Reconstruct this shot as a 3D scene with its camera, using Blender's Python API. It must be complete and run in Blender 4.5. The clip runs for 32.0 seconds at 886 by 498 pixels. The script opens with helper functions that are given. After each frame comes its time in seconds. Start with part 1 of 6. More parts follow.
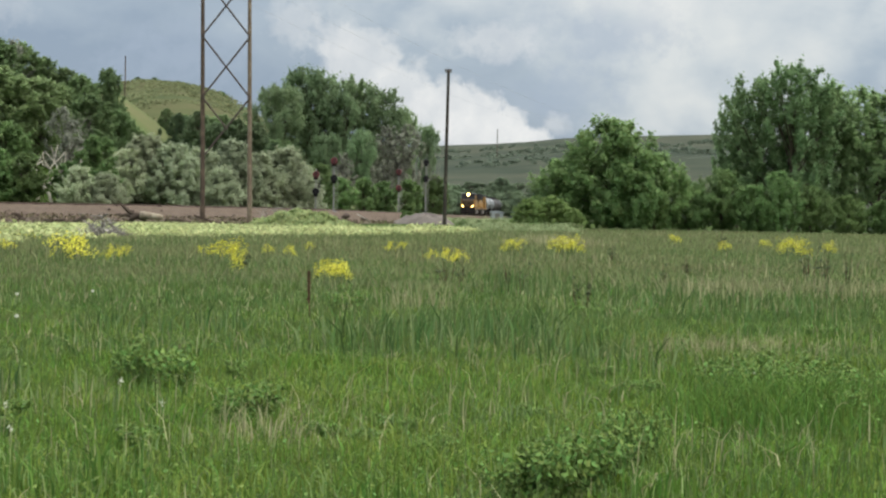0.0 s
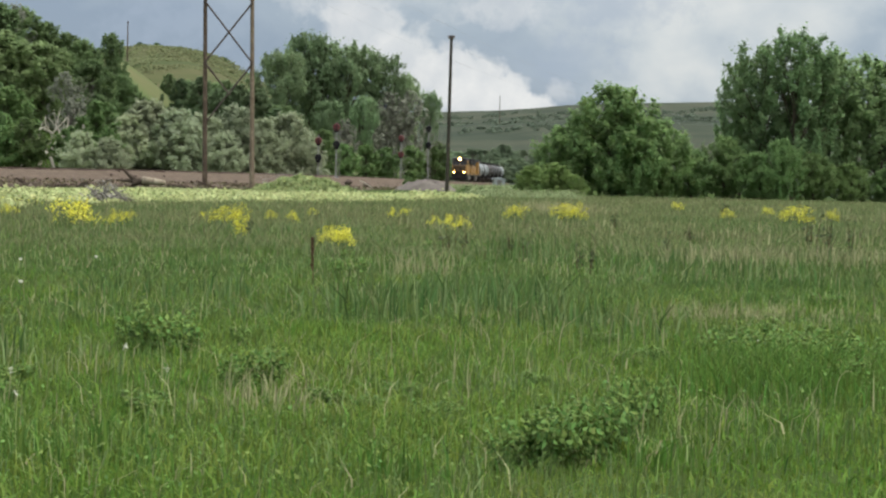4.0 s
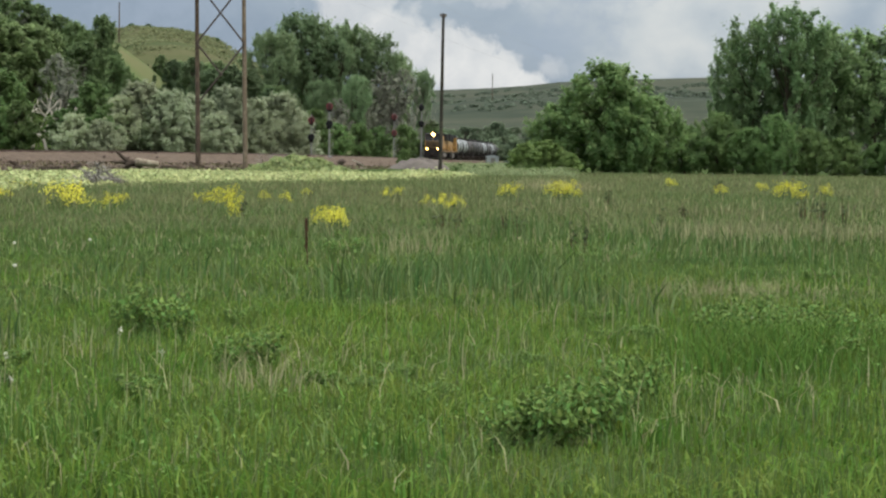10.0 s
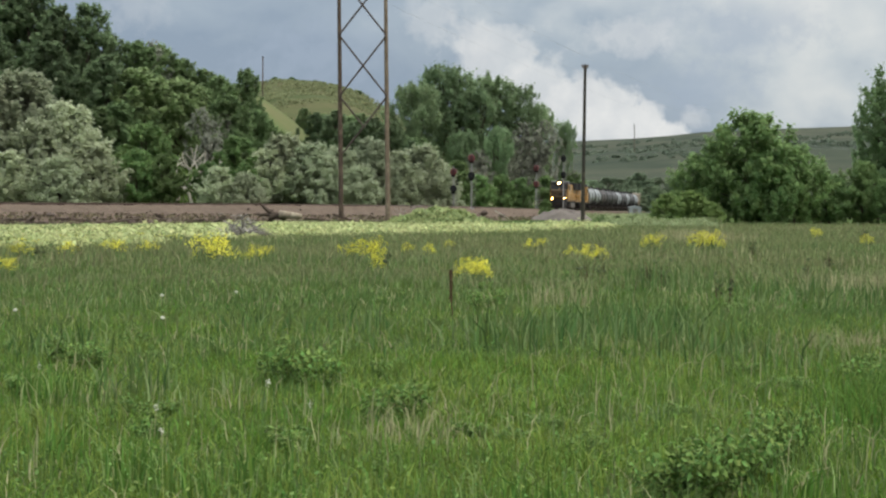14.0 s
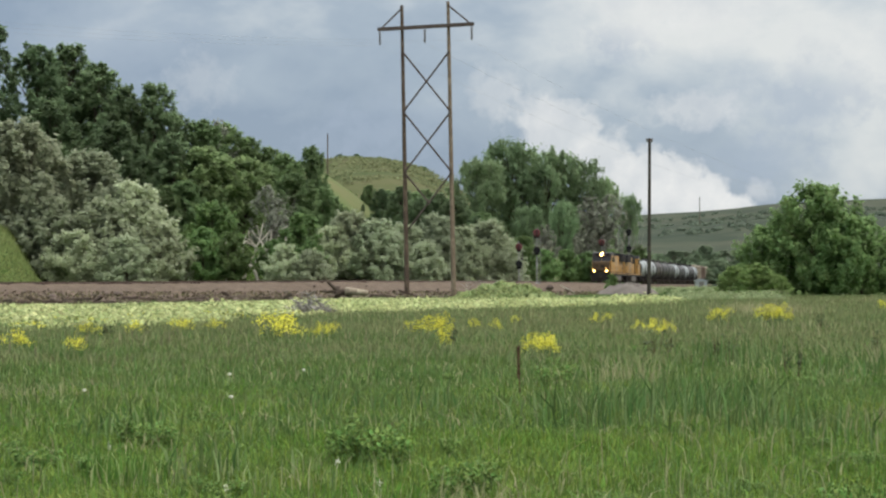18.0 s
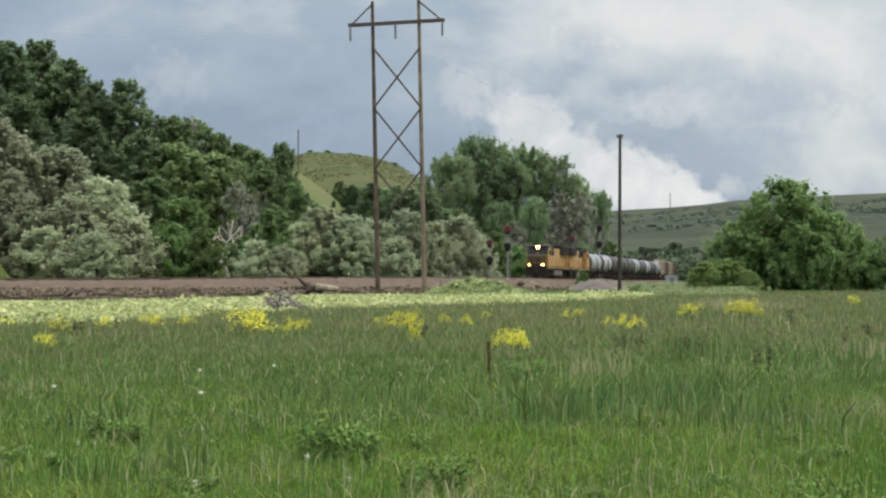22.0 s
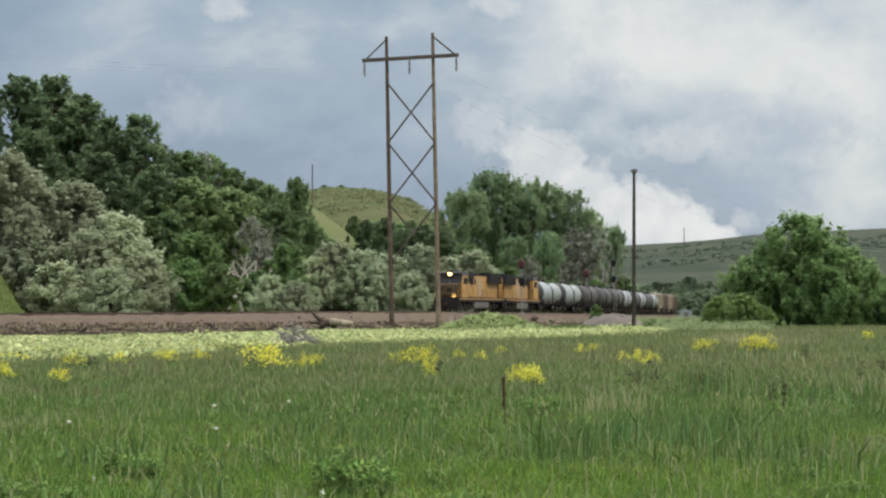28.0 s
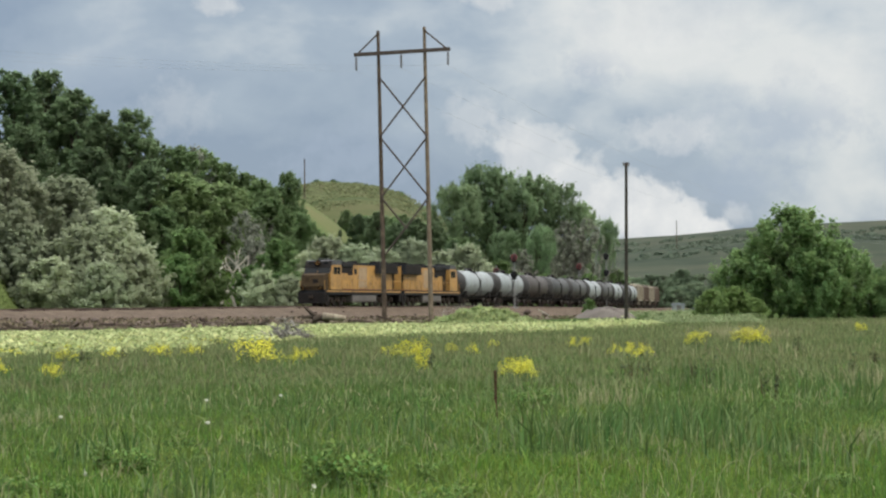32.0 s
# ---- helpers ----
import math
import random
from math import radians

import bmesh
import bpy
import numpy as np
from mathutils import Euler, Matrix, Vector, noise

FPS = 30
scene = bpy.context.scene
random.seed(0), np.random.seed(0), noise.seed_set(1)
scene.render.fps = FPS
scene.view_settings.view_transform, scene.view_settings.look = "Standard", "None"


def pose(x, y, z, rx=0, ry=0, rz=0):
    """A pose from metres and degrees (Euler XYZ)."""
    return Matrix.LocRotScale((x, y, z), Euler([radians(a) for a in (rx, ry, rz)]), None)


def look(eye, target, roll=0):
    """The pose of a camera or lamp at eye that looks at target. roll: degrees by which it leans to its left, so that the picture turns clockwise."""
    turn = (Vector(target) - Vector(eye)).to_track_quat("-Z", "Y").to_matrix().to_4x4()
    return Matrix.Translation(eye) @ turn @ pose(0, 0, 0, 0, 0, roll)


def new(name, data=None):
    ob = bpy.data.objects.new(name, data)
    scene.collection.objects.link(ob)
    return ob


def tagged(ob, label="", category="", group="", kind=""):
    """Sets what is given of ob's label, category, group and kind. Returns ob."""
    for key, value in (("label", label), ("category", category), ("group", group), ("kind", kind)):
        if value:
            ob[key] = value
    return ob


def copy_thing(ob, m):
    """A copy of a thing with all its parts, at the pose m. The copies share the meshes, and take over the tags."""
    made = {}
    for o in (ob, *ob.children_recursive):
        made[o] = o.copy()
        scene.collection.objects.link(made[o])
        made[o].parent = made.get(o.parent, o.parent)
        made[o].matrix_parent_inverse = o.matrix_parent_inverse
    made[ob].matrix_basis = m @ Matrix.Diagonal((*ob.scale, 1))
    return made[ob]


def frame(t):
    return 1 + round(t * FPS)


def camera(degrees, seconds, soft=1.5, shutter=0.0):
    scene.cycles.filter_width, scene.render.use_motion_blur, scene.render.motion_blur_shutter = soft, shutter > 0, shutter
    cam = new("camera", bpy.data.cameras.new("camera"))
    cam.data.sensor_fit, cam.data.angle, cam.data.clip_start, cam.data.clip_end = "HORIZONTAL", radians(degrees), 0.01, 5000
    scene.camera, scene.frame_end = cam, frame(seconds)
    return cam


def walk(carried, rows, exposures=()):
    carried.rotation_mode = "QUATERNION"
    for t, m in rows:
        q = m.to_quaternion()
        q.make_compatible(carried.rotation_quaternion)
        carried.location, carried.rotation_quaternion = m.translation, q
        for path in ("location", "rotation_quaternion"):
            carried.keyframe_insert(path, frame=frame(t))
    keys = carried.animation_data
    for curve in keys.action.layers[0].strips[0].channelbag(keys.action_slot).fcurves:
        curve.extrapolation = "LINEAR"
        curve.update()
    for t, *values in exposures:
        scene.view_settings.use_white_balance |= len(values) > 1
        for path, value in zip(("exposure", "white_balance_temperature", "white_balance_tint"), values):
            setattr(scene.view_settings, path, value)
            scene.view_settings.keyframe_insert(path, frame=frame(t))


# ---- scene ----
cam = camera(21.0, 32.0, soft=2.3)
EYE = 1.6  # eye height over the meadow; the camera is held in the hand and turned
# seconds, sway to the side, sway up, yaw, pitch, roll
ROWS = [
    (0, 0.051, -0.037, -4.326, -0.93, -1.028),
    (0.5, 0.045, -0.031, -4.317, -1.102, -1.119),
    (1, 0.041, -0.028, -4.274, -1.383, -1.272),
    (1.5, 0.037, -0.03, -4.306, -1.493, -1.323),
    (2, 0.035, -0.028, -4.247, -1.472, -1.315),
    (2.5, 0.034, -0.027, -4.129, -1.539, -1.217),
    (3, 0.031, -0.029, -4.182, -1.635, -1.175),
    (3.5, 0.03, -0.034, -4.284, -1.704, -1.225),
    (5.5, 0.024, -0.031, -4.215, -1.829, -1.26),
    (6, 0.022, -0.028, -4.248, -1.984, -1.206),
    (6.5, 0.024, -0.022, -4.288, -2.021, -1.098),
    (7, 0.027, -0.024, -4.358, -1.971, -0.993),
    (7.5, 0.027, -0.025, -4.341, -1.888, -1.002),
    (8, 0.021, -0.022, -4.376, -1.834, -1.059),
    (8.5, 0.027, -0.02, -4.395, -1.876, -1.039),
    (9, 0.024, -0.023, -4.371, -2.045, -0.944),
    (9.5, 0.025, -0.018, -4.4, -2.224, -0.852),
    (10, 0.031, -0.018, -4.434, -2.252, -0.655),
    (10.5, 0.031, -0.018, -4.308, -2.37, -0.6),
    (11, 0.028, -0.019, -4.191, -2.382, -0.689),
    (11.5, 0.023, -0.019, -3.927, -2.445, -0.593),
    (12, 0.018, -0.008, -3.018, -2.657, -0.022),
    (12.5, 0.014, -0.012, -2.03, -2.86, 0.507),
    (13, 0.013, -0.008, -2.141, -2.291, 0.021),
    (13.5, 0.012, -0.019, -2.009, -1.471, -0.517),
    (14, 0.001, -0.014, -1.035, -1.056, -0.352),
    (14.5, 0.005, -0.008, -0.198, -0.731, 0.303),
    (16.5, 0.009, 0.005, 0.293, -0.201, 0.918),
    (17, 0.004, 0.008, 0.193, 0.235, 0.578),
    (17.5, -0.008, 0.005, 0.362, 0.506, 0.328),
    (18, -0.014, 0.003, 0.536, 0.746, 0.212),
    (18.5, -0.008, 0.005, 0.64, 0.877, 0.164),
    (19, -0.008, 0.004, 0.702, 0.921, 0.205),
    (19.5, -0.013, 0.015, 0.791, 0.866, 0.245),
    (20, -0.014, 0.005, 0.779, 0.971, 0.226),
    (20.5, -0.024, -0.001, 0.661, 1.111, 0.191),
    (21, -0.026, -0.007, 0.411, 1.149, 0.146),
    (21.5, -0.019, -0.004, 0.1, 0.9, 0.192),
    (22, -0.005, -0.005, -0.163, 0.651, 0.266),
    (22.5, 0.003, 0.003, -0.256, 0.685, 0.388),
    (23, 0.002, -0.001, -0.166, 0.905, 0.434),
    (23.5, -0.001, 0.004, -0.075, 1.043, 0.353),
    (24, -0.001, 0, -0.002, 1.165, 0.348),
    (24.5, 0.003, 0.001, 0.062, 1.267, 0.357),
    (25, -0.002, 0.005, 0.149, 1.303, 0.373),
    (25.5, 0, 0.011, 0.159, 1.271, 0.387),
    (26, -0.002, 0.005, 0.214, 1.391, 0.334),
    (26.5, -0.007, 0.004, 0.277, 1.555, 0.325),
    (28.5, -0.017, 0.004, 0.077, 1.387, 0.249),
    (29, -0.006, 0.003, -0.234, 1.133, 0.473),
    (29.5, -0.006, 0.007, -0.255, 1.041, 0.557),
    (30, -0.001, 0.007, -0.267, 1.141, 0.577),
    (30.5, -0.008, 0.005, -0.296, 1.173, 0.557),
    (31, -0.005, 0.006, -0.208, 1.212, 0.502),
    (31.5, -0.009, 0.016, -0.131, 1.292, 0.48),
    (32, -0, 0, 0, 1.34, 0.5),
]
walk(cam, [(t, pose(x, 0, EYE + z, 90 + pitch, roll, yaw)) for t, x, z, yaw, pitch, roll in ROWS], [(0, 0.0), (4, -0.04), (9, -0.12), (13, -0.12), (18, -0.04), (32, -0.06)])
scene.view_settings.exposure = 0.0


# ---- light ----
def ramp(nt, fac, stops):
    node = nt.nodes.new("ShaderNodeValToRGB")
    el = node.color_ramp.elements
    while len(el) < len(stops):
        el.new(0.5)
    for e, (p, c) in zip(el, stops):
        e.position, e.color = p, (*c, 1) if len(c) == 3 else c
    nt.links.new(fac, node.inputs[0])
    return node.outputs[0]


def math_node(nt, op, a, b=0.0, clamp=False):
    node = nt.nodes.new("ShaderNodeMath")
    node.operation, node.use_clamp = op, clamp
    for slot, v in zip(node.inputs, (a, b)):
        if isinstance(v, (int, float)):
            slot.default_value = v
        else:
            nt.links.new(v, slot)
    return node.outputs[0]


def mix_colour(nt, fac, a, b):
    node = nt.nodes.new("ShaderNodeMix")
    node.data_type = "RGBA"
    for slot, v in ((node.inputs[0], fac), (node.inputs[6], a), (node.inputs[7], b)):
        if isinstance(v, (int, float)):
            slot.default_value = v
        elif isinstance(v, tuple):
            slot.default_value = (*v, 1)
        else:
            nt.links.new(v, slot)
    return node.outputs[2]


def noise_node(nt, vec, scale, detail=4.0, rough=0.55, distort=0.0):
    node = nt.nodes.new("ShaderNodeTexNoise")
    node.inputs["Scale"].default_value = scale
    node.inputs["Detail"].default_value = detail
    node.inputs["Roughness"].default_value = rough
    node.inputs["Distortion"].default_value = distort
    if vec is not None:
        nt.links.new(vec, node.inputs["Vector"])
    return node.outputs[0]


SUN_AZ, SUN_EL = 116.0, 56.0  # clockwise from straight ahead


def make_sky():
    world = bpy.data.worlds.new("sky")
    scene.world = world
    world.use_nodes = True
    nt = world.node_tree
    nt.nodes.clear()
    out = nt.nodes.new("ShaderNodeOutputWorld")
    back = nt.nodes.new("ShaderNodeBackground")
    sky = nt.nodes.new("ShaderNodeTexSky")
    sky.sky_type, sky.sun_disc = "NISHITA", False
    sky.sun_elevation, sky.sun_rotation = radians(SUN_EL), radians(SUN_AZ)
    co = nt.nodes.new("ShaderNodeTexCoord").outputs["Generated"]
    split = nt.nodes.new("ShaderNodeSeparateXYZ")
    nt.links.new(co, split.inputs[0])
    # flat-bottomed cloud layers are wider than high
    join = nt.nodes.new("ShaderNodeCombineXYZ")
    nt.links.new(split.outputs[0], join.inputs[0])
    nt.links.new(split.outputs[1], join.inputs[1])
    nt.links.new(math_node(nt, "MULTIPLY", split.outputs[2], 1.7), join.inputs[2])
    flat = join.outputs[0]
    wide = noise_node(nt, flat, 9.0, 5, 0.5, 0.3)
    fine = noise_node(nt, flat, 30.0, 6, 0.55, 0.2)
    clear = nt.nodes.new("ShaderNodeMix")
    clear.data_type, clear.blend_type = "RGBA", "MULTIPLY"
    clear.inputs[0].default_value = 1.0
    nt.links.new(sky.outputs[0], clear.inputs[6])
    clear.inputs[7].default_value = (0.1, 0.1, 0.1, 1)
    # grey-blue veil with lighter banks, brighter towards the sun's side
    side = math_node(nt, "SUBTRACT", math_node(nt, "MULTIPLY", split.outputs[0], 1.1), 0.06)
    veil = math_node(nt, "ADD", math_node(nt, "ADD", wide, math_node(nt, "MULTIPLY", math_node(nt, "SUBTRACT", fine, 0.5), 0.35)), side)
    veil = math_node(nt, "ADD", veil, math_node(nt, "MULTIPLY", math_node(nt, "SUBTRACT", split.outputs[2], 0.08), 2.0))
    tone = ramp(nt, veil, [(0.30, (0.30, 0.38, 0.495)), (0.50, (0.42, 0.50, 0.59)), (0.64, (0.625, 0.68, 0.72)), (0.80, (0.81, 0.83, 0.82))])
    colour = mix_colour(nt, 0.88, clear.outputs[2], tone)
    # heaped clouds low over the ridge
    puff = noise_node(nt, co, 60.0, 7, 0.58, 0.15)
    wisp = noise_node(nt, co, 150.0, 6, 0.6, 0.2)
    greys = [(3.55, 5.56, 0.0248, 0.42, 0.55, 1), (7.70, 4.23, 0.0449, 0.4, 0.5, 1), (-2.15, 3.51, 0.0355, 0.6, 0.5, 1), (7.16, 2.83, 0.0284, 0.5, 0.45, 1), (-8.07, 5.72, 0.0473, 0.5, 0.35, 1)]
    whites = [(2.3, 3.55, 0.020, 0.75, 0.6, 0), (3.25, 2.75, 0.0175, 0.9, 0.7, 0), (4.25, 2.35, 0.0165, 0.95, 0.8, 0), (5.0, 2.05, 0.0185, 0.95, 0.9, 0), (5.8, 1.85, 0.0138, 0.85, 0.95, 0), (6.4, 1.68, 0.0095, 0.8, 0.9, 0), (6.99, 2.10, 0.0070, 0.7, 0.45, 0), (0.70, 4.44, 0.0130, 1, 0.4, 0), (1.71, 3.95, 0.0142, 0.9, 0.55, 0), (5.69, 4.05, 0.0307, 0.3, 0.5, 0), (5.18, 6.48, 0.0449, 0.5, 0.55, 0), (9.17, 5.33, 0.0355, 0.5, 0.35, 0), (-5.25, 7.18, 0.0113, 0.5, 0.55, 0), (1.12, 7.27, 0.0104, 0.5, 0.6, 0), (-6.33, 4.80, 0.0165, 0.8, 0.22, 0)]
    ahead = math_node(nt, "GREATER_THAN", split.outputs[1], 0.0)
    for az, el, size, high, power, grey in greys + whites:
        x, z = math.sin(radians(az)), math.tan(radians(el))
        dx = math_node(nt, "DIVIDE", math_node(nt, "SUBTRACT", split.outputs[0], x), size)
        dz = math_node(nt, "DIVIDE", math_node(nt, "SUBTRACT", split.outputs[2], z), size * high)
        r = math_node(nt, "SQRT", math_node(nt, "ADD", math_node(nt, "MULTIPLY", dx, dx), math_node(nt, "MULTIPLY", dz, dz)))
        heap = not grey and 0.008 < size < 0.025 and 1.0 < az and el < 3.9
        r = math_node(nt, "ADD", r, math_node(nt, "MULTIPLY", math_node(nt, "SUBTRACT", puff, 0.5), 1.1 if heap else 2.0))
        r = math_node(nt, "ADD", r, math_node(nt, "MULTIPLY", math_node(nt, "SUBTRACT", wisp, 0.5), 0.7 if heap else 1.6))
        mask = ramp(nt, r, [(0.72 if heap else 0.2 if grey else 0.35, (1, 1, 1)), (1.0, (0, 0, 0))])
        mask = math_node(nt, "MULTIPLY", math_node(nt, "MULTIPLY", mask, ahead), power)
        shade = mix_colour(nt, ramp(nt, puff, [(0.35, (0, 0, 0)), (0.65, (1, 1, 1))]), (0.70, 0.73, 0.75), (0.86, 0.87, 0.86))
        colour = mix_colour(nt, mask, colour, (0.40, 0.48, 0.59) if grey else shade)
    high = math_node(nt, "DIVIDE", math_node(nt, "SUBTRACT", split.outputs[2], 0.2), 0.8, True)
    nt.links.new(math_node(nt, "ADD", math_node(nt, "MULTIPLY", high, 2.45), 1.0), back.inputs[1])
    nt.links.new(colour, back.inputs[0])
    nt.links.new(back.outputs[0], out.inputs[0])


make_sky()
sun = new("sun", bpy.data.lights.new("sun", "SUN"))
sun.data.energy, sun.data.angle, sun.data.color = 1.32, radians(12.0), (1.0, 0.95, 0.87)
sun.matrix_basis = look((0, 0, 60), (-math.sin(radians(SUN_AZ)) * math.cos(radians(SUN_EL)), -math.cos(radians(SUN_AZ)) * math.cos(radians(SUN_EL)), 60 - math.sin(radians(SUN_EL))))


# ---- materials ----
def surface(name, base, other=None, rough=0.7, metal=0.0, scale=3.0, grime=None, bump=0.0, island=0.0, glow=None, thin=0.0, piece=0.0, whole=False):
    """Base colour drifting to other in large stains and fine grain; island: each loose piece varies; thin: light passes through, as in leaves."""
    m = bpy.data.materials.new(name)
    m.use_nodes = True
    nt = m.node_tree
    b = nt.nodes["Principled BSDF"]
    b.inputs["Roughness"].default_value, b.inputs["Metallic"].default_value = rough, metal
    if thin:
        b.inputs["Specular IOR Level"].default_value = 0.12
    elif rough >= 0.75:
        b.inputs["Specular IOR Level"].default_value = 0.15  # dust and dirt hardly shine
    co = nt.nodes.new("ShaderNodeTexCoord").outputs["Object"]
    big = noise_node(nt, co, scale, 3)
    small = noise_node(nt, co, scale * 9.0, 4)
    other = other or tuple(c * 0.72 for c in base)
    fac = math_node(nt, "ADD", math_node(nt, "MULTIPLY", big, 1.6), math_node(nt, "MULTIPLY", small, 0.7))
    fac = math_node(nt, "SUBTRACT", fac, 0.65, True)
    colour = mix_colour(nt, fac, base, other)
    if grime:
        drip = noise_node(nt, co, scale * 2.3, 5, 0.65, 0.4)
        colour = mix_colour(nt, ramp(nt, drip, [(0.50, (0, 0, 0)), (0.68, (0.8, 0.8, 0.8))]), colour, grime)
    hsv = None
    if island or piece:
        hsv = nt.nodes.new("ShaderNodeHueSaturation")
        rnd = nt.nodes.new("ShaderNodeNewGeometry").outputs["Random Per Island"] if island else nt.nodes.new("ShaderNodeObjectInfo").outputs["Random"]
        k = island or piece
        nt.links.new(math_node(nt, "ADD", math_node(nt, "MULTIPLY", rnd, 2 * k), 1 - k), hsv.inputs["Value"])
        rnd2 = math_node(nt, "FRACT", math_node(nt, "MULTIPLY", rnd, 37.7))
        nt.links.new(math_node(nt, "ADD", math_node(nt, "MULTIPLY", rnd2, 0.05 * k / 0.4), 0.5 - 0.025 * k / 0.4), hsv.inputs["Hue"])
        nt.links.new(colour, hsv.inputs["Color"])
        colour = hsv.outputs[0]
        if whole:
            whole = nt.nodes.new("ShaderNodeHueSaturation")
            own = nt.nodes.new("ShaderNodeObjectInfo").outputs["Random"]
            nt.links.new(math_node(nt, "ADD", math_node(nt, "MULTIPLY", own, 0.5), 0.76), whole.inputs["Value"])
            own2 = math_node(nt, "FRACT", math_node(nt, "MULTIPLY", own, 17.3))
            nt.links.new(math_node(nt, "ADD", math_node(nt, "MULTIPLY", own2, 0.026), 0.487), whole.inputs["Hue"])
            nt.links.new(colour, whole.inputs["Color"])
            colour = whole.outputs[0]
    nt.links.new(colour, b.inputs["Base Color"])
    if bump:
        bn = nt.nodes.new("ShaderNodeBump")
        bn.inputs["Strength"].default_value, bn.inputs["Distance"].default_value = 0.6, bump
        nt.links.new(small, bn.inputs["Height"])
        nt.links.new(bn.outputs[0], b.inputs["Normal"])
    if glow:
        b.inputs["Emission Color"].default_value, b.inputs["Emission Strength"].default_value = (*glow[0], 1), glow[1]
    if thin:
        out = nt.nodes["Material Output"]
        tr = nt.nodes.new("ShaderNodeBsdfTranslucent")
        nt.links.new(colour, tr.inputs[0])
        ms = nt.nodes.new("ShaderNodeMixShader")
        ms.inputs[0].default_value = thin
        nt.links.new(b.outputs[0], ms.inputs[1])
        nt.links.new(tr.outputs[0], ms.inputs[2])
        nt.links.new(ms.outputs[0], out.inputs[0])
    return m


MEADOW = surface("meadow_soil_and_thatch", (0.075, 0.125, 0.025), (0.13, 0.14, 0.05), 0.95, scale=0.12, bump=0.03)
BLADE = surface("grass_blades", (0.098, 0.205, 0.026), (0.205, 0.268, 0.062), 0.6, scale=0.5, island=0.42, thin=0.35)
# olive far grass, its colour also lightened to carry the haze
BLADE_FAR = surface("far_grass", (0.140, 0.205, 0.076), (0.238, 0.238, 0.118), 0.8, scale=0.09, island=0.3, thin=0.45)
REED = surface("blue_green_reed_grass", (0.085, 0.164, 0.045), (0.170, 0.215, 0.073), 0.7, scale=0.22, island=0.36, thin=0.4)
REED_DARK = surface("dark_reed_grass", (0.078, 0.142, 0.042), (0.125, 0.195, 0.058), 0.6, scale=0.6, island=0.45, thin=0.35)
BLADE_LIGHT = surface("pale_grass_blades", (0.33, 0.41, 0.17), (0.24, 0.34, 0.10), 0.7, scale=0.5, island=0.3, thin=0.45)
BLADE_SAGE = surface("grey_green_blades", (0.158, 0.228, 0.086), (0.225, 0.275, 0.118), 0.7, scale=0.5, island=0.38, thin=0.4)
LEAF_FRESH = surface("bright_bush_leaves", (0.245, 0.345, 0.120), (0.30, 0.40, 0.15), 0.6, scale=0.3, island=0.26, thin=0.62)
BLADE_TALL = surface("lush_tall_blades", (0.085, 0.175, 0.028), (0.14, 0.23, 0.05), 0.6, scale=0.5, island=0.4, thin=0.35)
SEEDHEAD = surface("brown_seeding_grass", (0.19, 0.17, 0.105), (0.14, 0.155, 0.07), 0.8, scale=0.3, island=0.35, thin=0.35)
STRAW = surface("dry_straw", (0.40, 0.385, 0.215), (0.29, 0.275, 0.145), 0.8, scale=1.0, island=0.3, thin=0.2)
# pale weeds, brightened further so the strip looks sunlit
PALE = surface("sunlit_pale_weeds", (0.66, 0.67, 0.34), (0.25, 0.32, 0.12), 0.8, scale=0.4, island=0.3, thin=0.4)
WEED = surface("leafy_weed", (0.125, 0.212, 0.050), (0.20, 0.30, 0.085), 0.6, scale=2.0, island=0.5, thin=0.3)
DOCK_LEAF = surface("dark_dock_leaves", (0.075, 0.118, 0.048), (0.10, 0.105, 0.055), 0.6, scale=2.0, island=0.35, thin=0.3)
STEM = surface("weed_stem", (0.09, 0.13, 0.04), None, 0.7, scale=4.0)
DOCK = surface("brown_seed_stalk", (0.13, 0.075, 0.04), (0.07, 0.04, 0.025), 0.85, scale=6.0)
YELLOW = surface("yellow_petals", (0.78, 0.71, 0.07), (0.66, 0.64, 0.09), 0.6, scale=2.0, island=0.2, thin=0.2)
FLUFF = surface("white_seed_heads", (0.76, 0.75, 0.62), None, 0.9, scale=20.0)
LEAF = surface("cottonwood_leaves", (0.195, 0.300, 0.142), (0.25, 0.355, 0.165), 0.6, scale=0.25, island=0.22, thin=0.64, whole=True)
LEAF_WILLOW = surface("pale_green_willow_leaves", (0.240, 0.348, 0.168), (0.30, 0.41, 0.198), 0.6, scale=0.25, island=0.22, thin=0.66, whole=True)
# greyer, lighter cottonwood leaves: haze over the distance is mixed in
LEAF_GREY = surface("haze_grey_cottonwood_leaves", (0.222, 0.315, 0.172), (0.285, 0.372, 0.20), 0.65, scale=0.25, island=0.2, thin=0.66, whole=True)
LEAF_MID = surface("mid_green_leaves", (0.175, 0.255, 0.116), (0.225, 0.305, 0.135), 0.6, scale=0.25, island=0.2, thin=0.64, whole=True)
LEAF_DARK = surface("dark_leaves", (0.150, 0.220, 0.118), (0.19, 0.258, 0.132), 0.6, scale=0.25, island=0.22, thin=0.62, whole=True)
LEAF_LIGHT = surface("fresh_green_leaves", (0.176, 0.278, 0.108), (0.235, 0.335, 0.132), 0.6, scale=0.3, island=0.26, thin=0.64, whole=True)
LEAF_SILVER = surface("silvery_leaves", (0.465, 0.508, 0.350), (0.375, 0.428, 0.275), 0.75, scale=0.4, island=0.14, thin=0.62, whole=True)
LEAF_PALE = surface("pale_withering_leaves", (0.33, 0.335, 0.275), (0.24, 0.26, 0.19), 0.8, scale=0.4, island=0.25, thin=0.5, whole=True)
